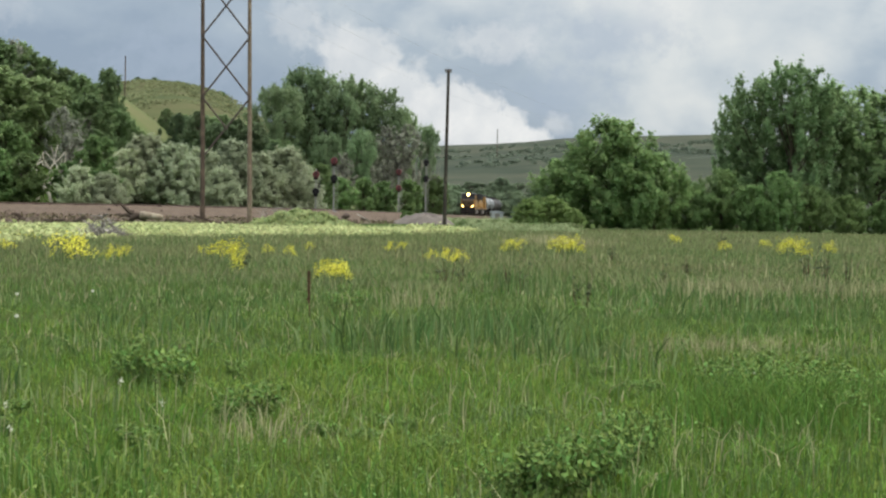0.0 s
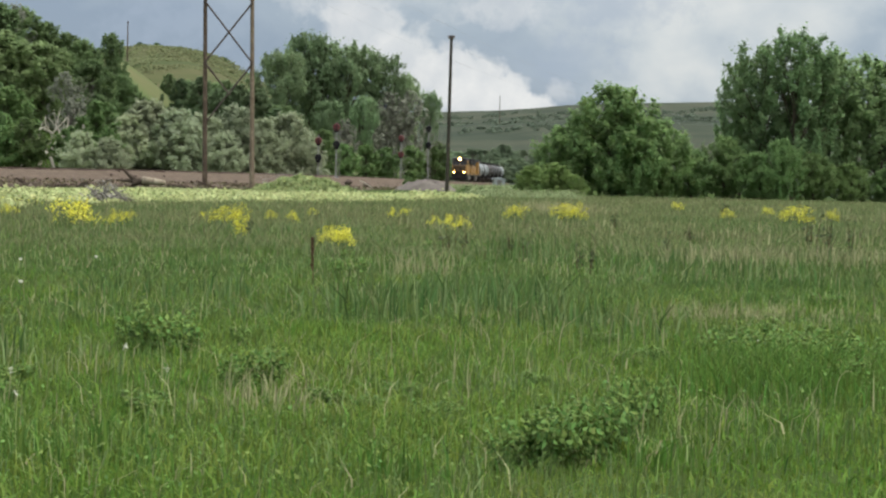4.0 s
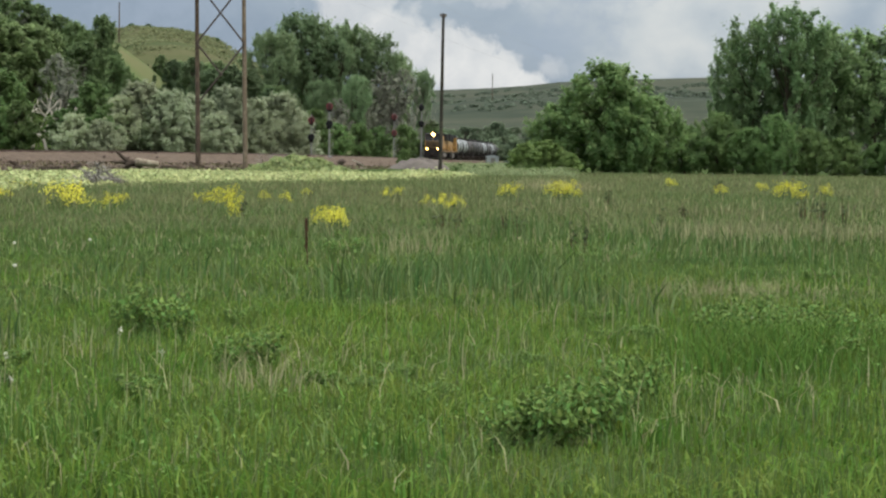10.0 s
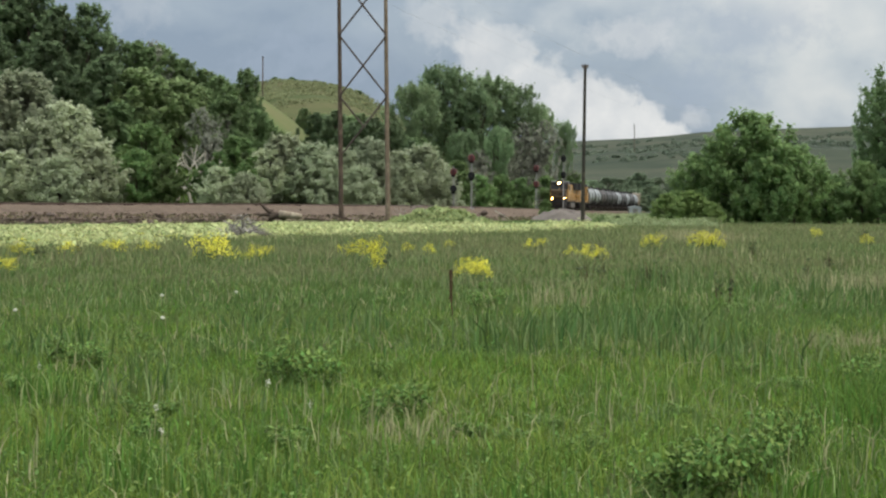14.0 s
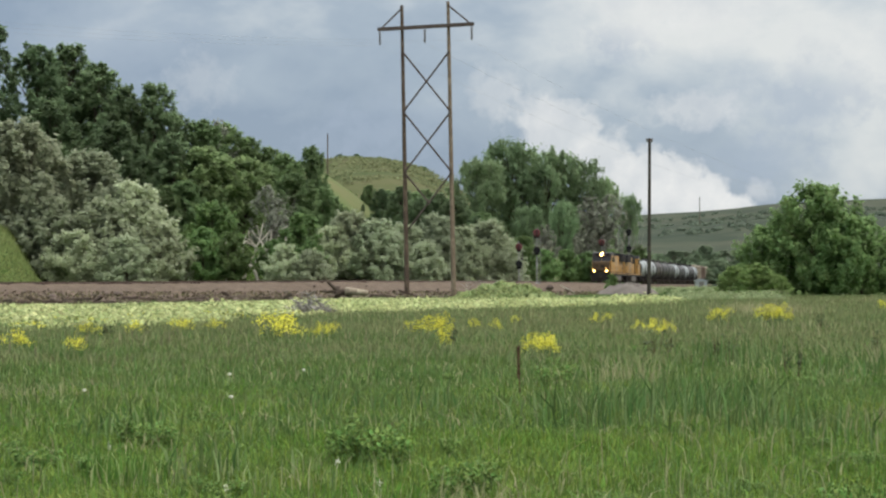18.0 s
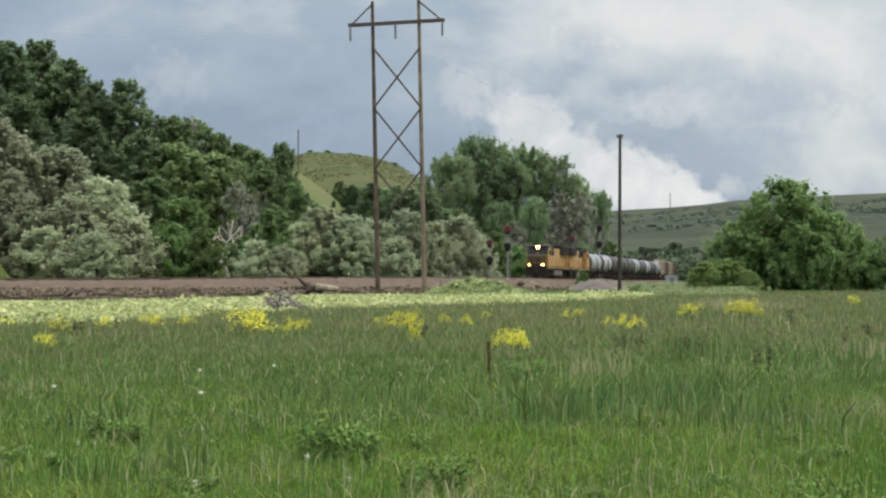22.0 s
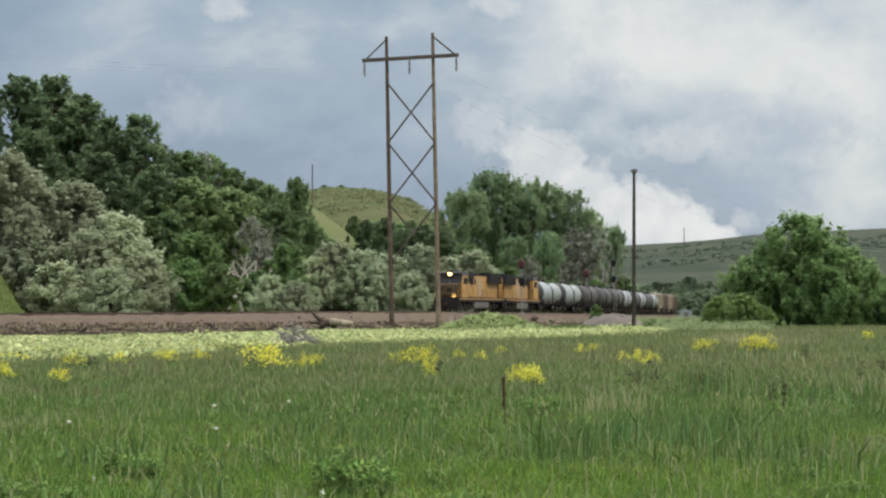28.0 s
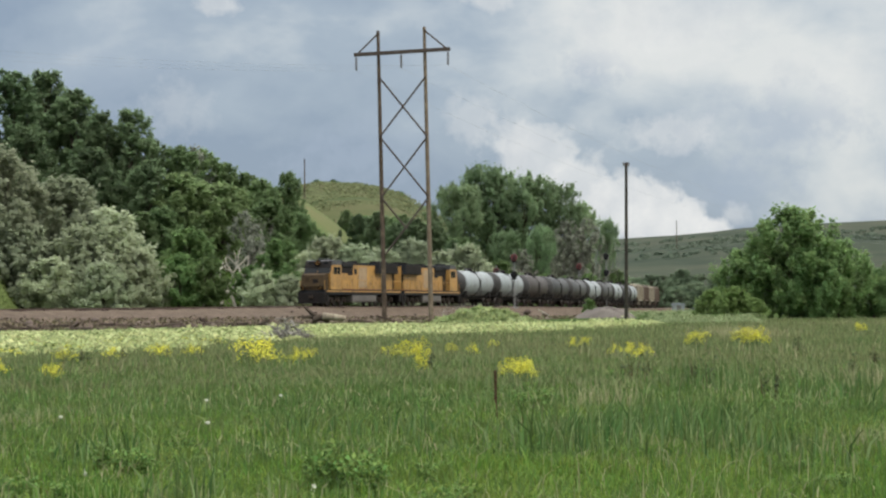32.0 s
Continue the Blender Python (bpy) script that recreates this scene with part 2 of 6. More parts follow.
# aerial haze painted into the valley trees as pale, even leaf colours
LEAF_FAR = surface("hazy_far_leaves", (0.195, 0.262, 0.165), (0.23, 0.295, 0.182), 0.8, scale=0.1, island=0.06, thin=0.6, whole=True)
TWIGS = surface("bare_twigs", (0.30, 0.285, 0.25), (0.22, 0.205, 0.175), 0.9, scale=2.0, island=0.3)
BARK = surface("bark", (0.14, 0.11, 0.085), (0.075, 0.06, 0.05), 0.95, scale=1.5, bump=0.05)
SNAG = surface("bleached_dead_wood", (0.58, 0.535, 0.46), (0.42, 0.375, 0.31), 0.9, scale=1.2, bump=0.03)
POLE = surface("weathered_pole_wood", (0.105, 0.078, 0.058), (0.072, 0.052, 0.040), 0.9, scale=0.8, grime=(0.20, 0.15, 0.105), bump=0.01)
POLE_DARK = surface("dark_tarred_pole", (0.052, 0.048, 0.038), (0.036, 0.032, 0.026), 0.9, scale=0.8, grime=(0.09, 0.08, 0.06), bump=0.01)
# lighter copy of POLE for the lit leg, sunlight put into the colour
POLE_PALE = surface("sunlit_pole_wood", (0.225, 0.175, 0.125), (0.14, 0.105, 0.075), 0.9, scale=0.8, grime=(0.30, 0.24, 0.175), bump=0.01)
BRACE = surface("brace_timber", (0.10, 0.08, 0.068), (0.07, 0.055, 0.048), 0.9, scale=1.2, bump=0.01)
STEEL = surface("galvanised_steel", (0.30, 0.30, 0.29), (0.20, 0.195, 0.19), 0.55, 0.7, scale=3.0)
INSULATOR = surface("insulator_discs", (0.17, 0.15, 0.145), (0.11, 0.10, 0.10), 0.3, scale=5.0)
WIRE = surface("conductor", (0.50, 0.52, 0.55), None, 0.5, 0.3, scale=1.0)
BALLAST = surface("brown_ballast", (0.158, 0.116, 0.086), (0.090, 0.065, 0.048), 0.95, scale=0.9, grime=(0.105, 0.082, 0.054), bump=0.2)
STONE = surface("ballast_stones", (0.20, 0.15, 0.118), (0.11, 0.082, 0.064), 0.95, scale=0.8, island=0.4)
TIE = surface("tarred_tie_wood", (0.075, 0.055, 0.045), (0.12, 0.09, 0.07), 0.95, scale=2.0, piece=0.3, bump=0.02)
RAIL = surface("rusty_rail", (0.060, 0.036, 0.027), (0.04, 0.027, 0.022), 0.8, 0.0, scale=2.0)
ROCK = surface("grey_stockpile_rock", (0.195, 0.172, 0.152), (0.115, 0.098, 0.086), 0.95, scale=0.7, bump=0.1)


# ---- building helpers ----
def at(az, d, z=0.0):
    """A place by its bearing from the camera (degrees clockwise from straight ahead), distance and height."""
    return Vector((d * math.sin(radians(az)), d * math.cos(radians(az)), z))


def thing(name, label, category, m=None, group="", kind=""):
    ob = new(name)
    ob.empty_display_size = 0.2
    if m is not None:
        ob.matrix_basis = m
    return tagged(ob, label, category, group, kind)


def part(name, bm, material, parent=None, label="", m=None):
    me = bpy.data.meshes.new(name)
    bm.to_mesh(me)
    bm.free()
    me.materials.append(material)
    ob = new(name, me)
    ob.parent = parent
    if m is not None:
        ob.matrix_basis = m
    return tagged(ob, label)


def sheet(name, verts, faces, material, parent=None, label="", smooth=False):
    """One mesh from arrays: verts n x 3, faces m x 3 or m x 4."""
    me = bpy.data.meshes.new(name)
    verts, faces = np.asarray(verts, np.float32), np.asarray(faces, np.int32)
    k = faces.shape[1]
    me.vertices.add(len(verts))
    me.vertices.foreach_set("co", verts.ravel())
    me.loops.add(faces.size)
    me.loops.foreach_set("vertex_index", faces.ravel())
    me.polygons.add(len(faces))
    me.polygons.foreach_set("loop_start", np.arange(len(faces), dtype=np.int32) * k)
    if smooth:
        me.polygons.foreach_set("use_smooth", np.ones(len(faces), bool))
    me.update(calc_edges=True)
    me.materials.append(material)
    ob = new(name, me)
    ob.parent = parent
    return tagged(ob, label)


def box(lo, hi, bevel=0.0, bm=None):
    bm = bm or bmesh.new()
    c = [(a + b) / 2 for a, b in zip(lo, hi)]
    made = bmesh.ops.create_cube(bm, size=1.0, matrix=Matrix.LocRotScale(c, None, [b - a for a, b in zip(lo, hi)]))
    if bevel:
        edges = list({e for v in made["verts"] for e in v.link_edges})
        bmesh.ops.bevel(bm, geom=edges, offset=bevel, segments=2, affect="EDGES", profile=0.6)
    return bm


def rod(a, b, r0, r1=None, n=8, bm=None):
    bm = bm or bmesh.new()
    a, b = Vector(a), Vector(b)
    turn = (b - a).to_track_quat("Z", "Y").to_matrix().to_4x4()
    bmesh.ops.create_cone(bm, cap_ends=True, segments=n, radius1=r0, radius2=r0 if r1 is None else r1, depth=(b - a).length, matrix=Matrix.Translation((a + b) / 2) @ turn)
    return bm


def lathe(rings, n=20, axis="x", bm=None):
    """A turned body: rings of (place along the axis, radius), with closed ends."""
    bm = bm or bmesh.new()
    loops = []
    for p, r in rings:
        loop = []
        for k in range(n):
            a = 2 * math.pi * k / n
            c, s = r * math.cos(a), r * math.sin(a)
            loop.append(bm.verts.new((p, c, s) if axis == "x" else (c, s, p) if axis == "z" else (c, p, s)))
        loops.append(loop)
    for u, v in zip(loops, loops[1:]):
        for k in range(n):
            f = bm.faces.new((u[k], u[(k + 1) % n], v[(k + 1) % n], v[k]))
            f.smooth = True
    bm.faces.new(loops[0])
    bm.faces.new(loops[-1])
    bmesh.ops.recalc_face_normals(bm, faces=bm.faces)
    return bm


def prism(outline, y0, y1, bm=None):
    """A side outline of (x, z) points carried across from y0 to y1."""
    bm = bm or bmesh.new()
    a = [bm.verts.new((x, y0, z)) for x, z in outline]
    b = [bm.verts.new((x, y1, z)) for x, z in outline]
    bm.faces.new(a)
    bm.faces.new(b)
    for k in range(len(a)):
        j = (k + 1) % len(a)
        bm.faces.new((a[k], a[j], b[j], b[k]))
    bmesh.ops.recalc_face_normals(bm, faces=bm.faces)
    return bm


def step(a, b, x):
    t = np.clip((np.asarray(x, float) - a) / (b - a), 0, 1)
    return t * t * (3 - 2 * t)


# ---- the line of the track ----
WAY = [(93, 830), (63.2, 635.6), (51.1, 556.5), (45.0, 517.0), (39.0, 477.4), (33.0, 437.9), (28.3, 408.3), (23.0, 378.7), (16.9, 349.4), (10.2, 320.1), (2.8, 291.0), (-4.6, 267.1), (-13.2, 243.5), (-24, 219), (-38, 194), (-60, 160), (-88, 126)]
_y = np.linspace(830, 126, 1400)
_x = np.interp(-_y, [-p[1] for p in WAY], [p[0] for p in WAY])
for _k in range(3):
    _x[60:-60] = np.convolve(_x, np.ones(61) / 61, "same")[60:-60]
_s = np.concatenate([[0], np.cumsum(np.hypot(np.diff(_x), np.diff(_y)))])


def rail_height(y):
    return np.interp(y, [120, 240, 300, 360, 420, 530, 640, 830], [1.5, 1.62, 1.5, 1.15, 0.85, 0.55, 0.4, 0.4])


def track(s):
    """Place on the rails s metres along the line."""
    y = float(np.interp(s, _s, _y))
    return Vector((float(np.interp(s, _s, _x)), y, float(rail_height(y))))


S_END = float(np.interp(-242.6, -_y, _s))      # the leading buffer at the clip's end


# ---- ground ----
def side_of_track(x, y):
    """Metres behind the track (positive) or before it."""
    return (np.asarray(y, float) - np.interp(x, _x[::-1], _y[::-1])) * 0.93


def ground_height(x, y):
    x, y = np.asarray(x, float), np.asarray(y, float)
    d, az = np.hypot(x, y), np.degrees(np.arctan2(x, y))
    wave = 0.10 * np.sin(x * 0.13 + 1.3 * np.sin(y * 0.05)) * np.sin(y * 0.083) * step(25, 60, d) + 0.04 * np.sin(x * 0.9 + y * 0.37) * np.sin(y * 0.6)
    h = wave - 0.25 * step(140, 240, d) * step(1.5, 4.0, az) - 0.62 * step(95, 160, d) * step(262, 240, d) * step(4.8, 2.5, az) * (y > 0)
    # wooded slope behind the track
    amount = np.interp(az, [-40, -11.5, -9, -7, -5, -3, -1, 1, 3.5], [26, 24, 20, 15, 11, 6, 2.5, 1.0, 0.0])
    h = h + amount * step(272, 352, d) * (y > 0)
    h = h + 7.0 * step(-9.75, -11.1, az) * step(215, 275, d) * step(330, 280, d) * (y > 0)
    # grassy spur, then the round hill, then the long far ridge
    spur = np.interp(az, [-12, -6, -4.3, -3.7, -3.2, -2.6, -2.0, -1.4, -0.6, 0.8], [20, 20, 21.5, 21.4, 19.8, 16.6, 12.6, 8.5, 3.0, -1.0])
    h = np.where(y > 0, np.maximum(h, spur * step(355, 425, d)), h)
    hill = np.interp(az, [-30, -8, -4.4, -3.7, -3.0, -1.9, -1.1, -0.3, 0.6, 2.5, 5], [42, 40, 35.5, 35.0, 37.6, 37.0, 34.2, 28.6, 20, 8, 0])
    h = np.where(y > 0, np.maximum(h, hill * step(470, 720, d) + 0.8 * np.sin(d * 0.11) * step(500, 600, d) * step(3, 0, az)), h)
    ridge = np.interp(az, [-40, -5, 0, 2, 4.1, 5.6, 6.4, 7.2, 8.8, 10.8, 14, 18, 40], [30, 34, 37, 39, 40.5, 42.4, 44.0, 46.4, 48.3, 50.0, 51, 49, 40])
    rough = 1.4 * np.sin(az * 5.1 + d * 0.004) * np.sin(d * 0.013 + az)
    h = np.where(y > 0, np.maximum(h, (ridge + rough * step(1450, 1000, d)) * (0.55 * step(620, 980, d) + 0.45 * step(1000, 1480, d))), h)
    return h


def make_ground():
    front = np.arange(-24, 24.01, 0.16)
    back = np.concatenate([np.arange(26, 334, 6.0)])
    az = np.radians(np.concatenate([front, back]))
    rad = np.concatenate([[0.0], np.geomspace(2.0, 120, 60), np.linspace(124, 520, 110), np.geomspace(526, 1700, 70), np.geomspace(1800, 4600, 12)])
    a, r = np.meshgrid(az, rad)
    x, y = r * np.sin(a), r * np.cos(a)
    v = np.stack([x, y, ground_height(x, y)], -1).reshape(-1, 3)
    n, m = len(az), len(rad)
    i = np.arange((m - 1) * n).reshape(m - 1, n)
    j = np.roll(i, -1, 1)
    f = np.stack([i, j, j + n, i + n], -1).reshape(-1, 4)
    mat = surface("meadow_and_hill_ground", (0.032, 0.062, 0.011), (0.060, 0.085, 0.020), 0.95, scale=0.05, bump=0.03)
    nt = mat.node_tree
    b = nt.nodes["Principled BSDF"]
    old = b.inputs["Base Color"].links[0].from_socket
    b.inputs["Specular IOR Level"].default_value = 0.05
    geo = nt.nodes.new("ShaderNodeNewGeometry")
    split = nt.nodes.new("ShaderNodeSeparateXYZ")
    nt.links.new(geo.outputs["Position"], split.inputs[0])
    # dry grass on the round hill, sage and scrub on the ridge
    dist = split.outputs[1]
    grain = noise_node(nt, geo.outputs["Position"], 0.03, 6, 0.65)
    hill = ramp(nt, grain, [(0.38, (0.075, 0.115, 0.038)), (0.52, (0.105, 0.135, 0.052)), (0.68, (0.140, 0.138, 0.066))])
    squash = nt.nodes.new("ShaderNodeVectorMath")
    squash.operation = "MULTIPLY"
    nt.links.new(geo.outputs["Position"], squash.inputs[0])
    squash.inputs[1].default_value = (0.12, 0.12, 5.0)
    band = noise_node(nt, squash.outputs[0], 0.05, 4, 0.6, 0.4)
    terrace = math_node(nt, "ADD", math_node(nt, "MULTIPLY", grain, 0.45), math_node(nt, "MULTIPLY", band, 0.55))
    dome = ramp(nt, terrace, [(0.43, (0.056, 0.076, 0.030)), (0.50, (0.082, 0.092, 0.040)), (0.57, (0.102, 0.102, 0.050))])
    sage = ramp(nt, terrace, [(0.42, (0.036, 0.048, 0.034)), (0.50, (0.051, 0.062, 0.042)), (0.58, (0.070, 0.075, 0.052))])
    valley = math_node(nt, "MULTIPLY", math_node(nt, "MAXIMUM", math_node(nt, "SUBTRACT", split.outputs[0], 20.0), 0.0), 12.0)
    near = math_node(nt, "DIVIDE", math_node(nt, "SUBTRACT", dist, 330.0), 60.0, True)
    far = math_node(nt, "DIVIDE", math_node(nt, "SUBTRACT", math_node(nt, "ADD", dist, valley), 800.0), 250.0, True)
    beyond = math_node(nt, "DIVIDE", math_node(nt, "SUBTRACT", dist, 500.0), 60.0, True)
    colour = mix_colour(nt, far, mix_colour(nt, beyond, mix_colour(nt, near, old, hill), dome), sage)
    nt.links.new(colour, b.inputs["Base Color"])
    ob = sheet("ground", v, f, mat, smooth=True)
    tagged(ob, "grassy meadow rising to wooded slopes and a dry grass ridge", "ground", kind="structure")


make_ground()


def strip(profile, s0, s1, ds, material, name, parent=None, rough=0.0, label=""):
    """A cross-section (offset to the right of travel, height over the rails) carried along the track; height None: down to the ground."""
    rng = np.random.default_rng(5)
    rows = []
    for s in np.arange(s0, s1 + 0.01, ds):
        p, q = track(s), track(s + 1)
        ahead = (q - p).normalized()
        right = Vector((ahead.y, -ahead.x, 0))
        row = []
        for off, h in profile:
            w = p + right * off
            z = p.z + h if h is not None else float(ground_height(w.x, w.y)) - 0.25
            if rough and h is not None:
                z += rough * (rng.random() - 0.5)
            row.append((w.x, w.y, z))
        rows.append(row)
    v = np.array(rows)
    n, k = v.shape[:2]
    i = np.arange((n - 1) * k).reshape(n - 1, k)[:, :-1]
    f = np.stack([i, i + 1, i + k + 1, i + k], -1).reshape(-1, 4)
    return sheet(name, v.reshape(-1, 3), f, material, parent, label)


def make_track():
    bank = strip([(-9, None), (-4.4, -0.75), (-2.0, -0.22), (0, -0.19), (2.0, -0.22), (2.8, -0.36), (3.6, -0.5), (4.6, -0.57), (5.6, -0.66), (6.8, -0.74), (8.0, -0.85), (9.4, -0.92), (10.8, -1.0), (12.2, -1.08), (13.6, -1.17), (15.0, -1.25), (17.0, -1.36), (19.0, -1.5), (22.0, None)], 0, _s[-1] - 2, 0.8, BALLAST, "railway_embankment", rough=0.22)
    tagged(bank, "mauve-brown ballast embankment carrying the railway line", "embankment", kind="structure")
    line = thing("railway_track", "rusty steel rails on tarred wooden ties over ballast", "railway track", kind="structure")
    for off in (-0.72, 0.72):
        strip([(off - 0.07, -0.16), (off - 0.035, -0.13), (off - 0.035, 0.0), (off + 0.035, 0.0), (off + 0.035, -0.13), (off + 0.07, -0.16)], 0, _s[-1] - 2, 4.0, RAIL, "rail", line)
    bm = box((-0.11, -1.3, -0.09), (0.11, 1.3, 0.09))
    me = bpy.data.meshes.new("tie")
    bm.to_mesh(me)
    bm.free()
    me.materials.append(TIE)
    for k in range(290):
        s = _s[-1] - 40 - k * 0.62
        p, q = track(s), track(s + 1)
        ob = new("tie", me)
        ob.parent = line
        ob.matrix_basis = Matrix.Translation(p - Vector((0, 0, 0.21))) @ (q - p).to_track_quat("X", "Z").to_matrix().to_4x4()


make_track()


# ---- trees ----
RNG = np.random.default_rng(11)


def unit(n):
    v = RNG.normal(size=(n, 3))
    return v / np.linalg.norm(v, axis=1)[:, None]


def leaf_cards(centre, normal, size, long=1.7):
    """Small pointed leaf sprays, one diamond each."""
    n = len(centre)
    side = np.cross(normal, unit(n))
    side /= np.linalg.norm(side, axis=1)[:, None] + 1e-9
    up = np.cross(normal, side)
    size = np.broadcast_to(np.asarray(size, float), (n,))[:, None]
    a, b = side * size * 0.5, up * size * 0.5 * long
    bend = normal * size * 0.18
    v = np.stack([centre - b, centre + a - bend, centre + b, centre - a - bend], 1).reshape(-1, 3)
    return v, np.arange(4 * n).reshape(n, 4)


def tubes(paths, sides=6):
    """Tapered branches: each path a list of (point, radius)."""
    vs, fs, base = [], [], 0
    ring = [(math.cos(2 * math.pi * k / sides), math.sin(2 * math.pi * k / sides)) for k in range(sides)]
    for path in paths:
        pts = [Vector(p) for p, r in path]
        for k, (p, r) in enumerate(path):
            d = (pts[min(k + 1, len(pts) - 1)] - pts[max(k - 1, 0)]).normalized()
            u = d.orthogonal().normalized()
            w = d.cross(u)
            vs += [tuple(pts[k] + (u * c + w * s) * r) for c, s in ring]
        for k in range(len(path) - 1):
            for j in range(sides):
                i, q = base + k * sides, (j + 1) % sides
                fs.append((i + j, i + q, i + q + sides, i + j + sides))
        base += len(path) * sides
    return np.array(vs), np.array(fs)


def branches(height, targets, r0, fork=0.3, lean=0.05, stems=1):
    """A trunk (or several stems) and limbs that reach for the crown's clumps."""
    paths = []
    trunks = []
    for k in range(stems):
        dx, dy = (RNG.random(2) - 0.5) * height * (lean + 0.22 * (stems > 1))
        pts = []
        for i in range(7):
            f = i / 6
            wob = (RNG.random(2) - 0.5) * height * 0.03 * (i > 0)
            pts.append((Vector((dx * f + wob[0], dy * f + wob[1], height * 0.86 * f - (0.4 if i == 0 else 0))), r0 * (1.25 if i == 0 else 1.0) * (1 - 0.88 * f)))
        trunks.append(pts)
        paths.append(pts)
    for t in targets:
        pts = trunks[int(RNG.integers(stems))]
        t = Vector(t)
        f = min(max((t.z / height) * 0.75 - 0.06, fork * 0.7), 0.9)
        i = min(int(f * 6), 5)
        a = pts[i][0].lerp(pts[i + 1][0], f * 6 - i)
        r = pts[i][1] * 0.55
        mid = a.lerp(t, 0.5) + Vector((0, 0, 0.06 * height * (RNG.random() - 0.2)))
        paths.append([(a, r), (mid, r * 0.6), (t, r * 0.18)])
    return paths


def tree_mesh(height, spread, base, lobes, per, leaf, profile, material, bark, label, name="tree", category="tree", stems=1, r0=None, loose=1.0, flat=1.0, gap=0.0, fork=0.3, rise=0.55):
    """profile: crown's half-width by height share. lobes: clumps of leaves; per: leaves in each."""
    ob = thing(name, label, category)
    hs, ws = zip(*profile)
    centres, radii = [], []
    lobes, per = int(lobes * 2.0), per / 2.0
    for k in range(lobes):
        f = base + (1 - base) * ((k + RNG.random()) / lobes) ** 0.85
        w = np.interp((f - base) / (1 - base), hs, ws) * spread
        a = RNG.random() * 2 * math.pi
        d = w * RNG.random() ** 0.4 * (0.95 if RNG.random() < 0.8 else 0.35)
        rr = spread * (0.09 + 0.15 * RNG.random() ** 1.5) * loose * (0.6 + 0.4 * w / spread)
        centres.append((d * math.cos(a), d * math.sin(a), min(f * height, height - rr * 0.55)))
        radii.append(rr)
    centres, radii = np.array(centres), np.array(radii)
    pts, nor = [], []
    for c, r in zip(centres, radii):
        n = int(per * (r / radii.mean()) ** 1.6)
        # a leafy plume along a twig that points outwards and up
        aim = np.array([c[0], c[1], 0.0]) / spread + np.array([0, 0, rise + 0.5 * RNG.random()]) + 0.45 * RNG.normal(size=3)
        aim /= np.linalg.norm(aim)
        along = RNG.random(n) * 1.75 - 0.75
        u = unit(n)
        p = c + aim * (along * r * flat * 1.25)[:, None] + u * (r * 0.72 * RNG.random(n) ** 0.6 * (1.0 - 0.75 * np.abs(along) ** 1.6))[:, None] + np.clip(RNG.normal(size=(n, 3)), -1.1, 1.1) * (r * np.where(RNG.random(n) < 0.4, 0.42, 0.10))[:, None]
        pts.append(p)
        out = p - np.array([0, 0, height * (base + 0.35 * (1 - base))])
        out /= np.linalg.norm(out, axis=1)[:, None] + 1e-6
        q = u * 0.3 + out * 0.65 + unit(n) * 0.6 + np.array([0, 0, 0.45])
        nor.append(q / np.linalg.norm(q, axis=1)[:, None])
    pts, nor = np.concatenate(pts), np.concatenate(nor)
    if gap:
        hole = np.sin(pts[:, 0] * 1.7 / spread * 4) * np.sin(pts[:, 1] * 2.1 / spread * 4 + 1) * np.sin(pts[:, 2] * 2.4 / spread * 4 + 2)
        keep = hole < 1 - gap
        pts, nor = pts[keep], nor[keep]
    v, f = leaf_cards(pts, nor, leaf * (0.6 + 0.8 * RNG.random(len(pts))))
    v[:, 2] = np.maximum(v[:, 2], 0.02)
    tv, tf = tubes(branches(height, centres[:: max(1, lobes // 34)], r0 or height * 0.022, fork, stems=stems))
    sheet("trunk", tv, tf, bark, ob, smooth=True)
    sheet("crown", v, f, material, ob)
    return ob


def put(ob, az, d, height, built, turn, wide=1.0, sink=0.1):
    """A copy of a built plant, scaled to the height wanted."""
    p = at(az, d)
    k = height / built
    m = Matrix.Translation((p.x, p.y, float(ground_height(p.x, p.y)) - sink)) @ Matrix.Rotation(radians(turn), 4, "Z") @ Matrix.Diagonal((k * wide, k * wide, k, 1))
    return copy_thing(ob, m)


def drop(ob):
    for o in (*ob.children_recursive, ob):
        bpy.data.objects.remove(o)


ROUND = [(0, 0.55), (0.25, 0.95), (0.5, 1.0), (0.8, 0.75), (1.0, 0.25)]
UPRIGHT = [(0, 0.6), (0.2, 0.95), (0.55, 0.9), (0.85, 0.6), (1.0, 0.2)]
FULL = [(0, 0.55), (0.2, 0.9), (0.55, 1.0), (0.85, 0.9), (1.0, 0.55)]
UMBRELLA = [(0, 0.5), (0.35, 0.75), (0.65, 1.0), (0.88, 0.85), (1.0, 0.5)]
MOUND = [(0, 0.95), (0.3, 1.0), (0.6, 0.8), (1.0, 0.3)]

DARK_LABEL = "dark green leafy tree on the wooded slope behind the railway"
OLIVE_LABEL = "silvery grey-green olive bush at the foot of the slope"
GREEN_LABEL = "bright green leafy tree behind the railway embankment"


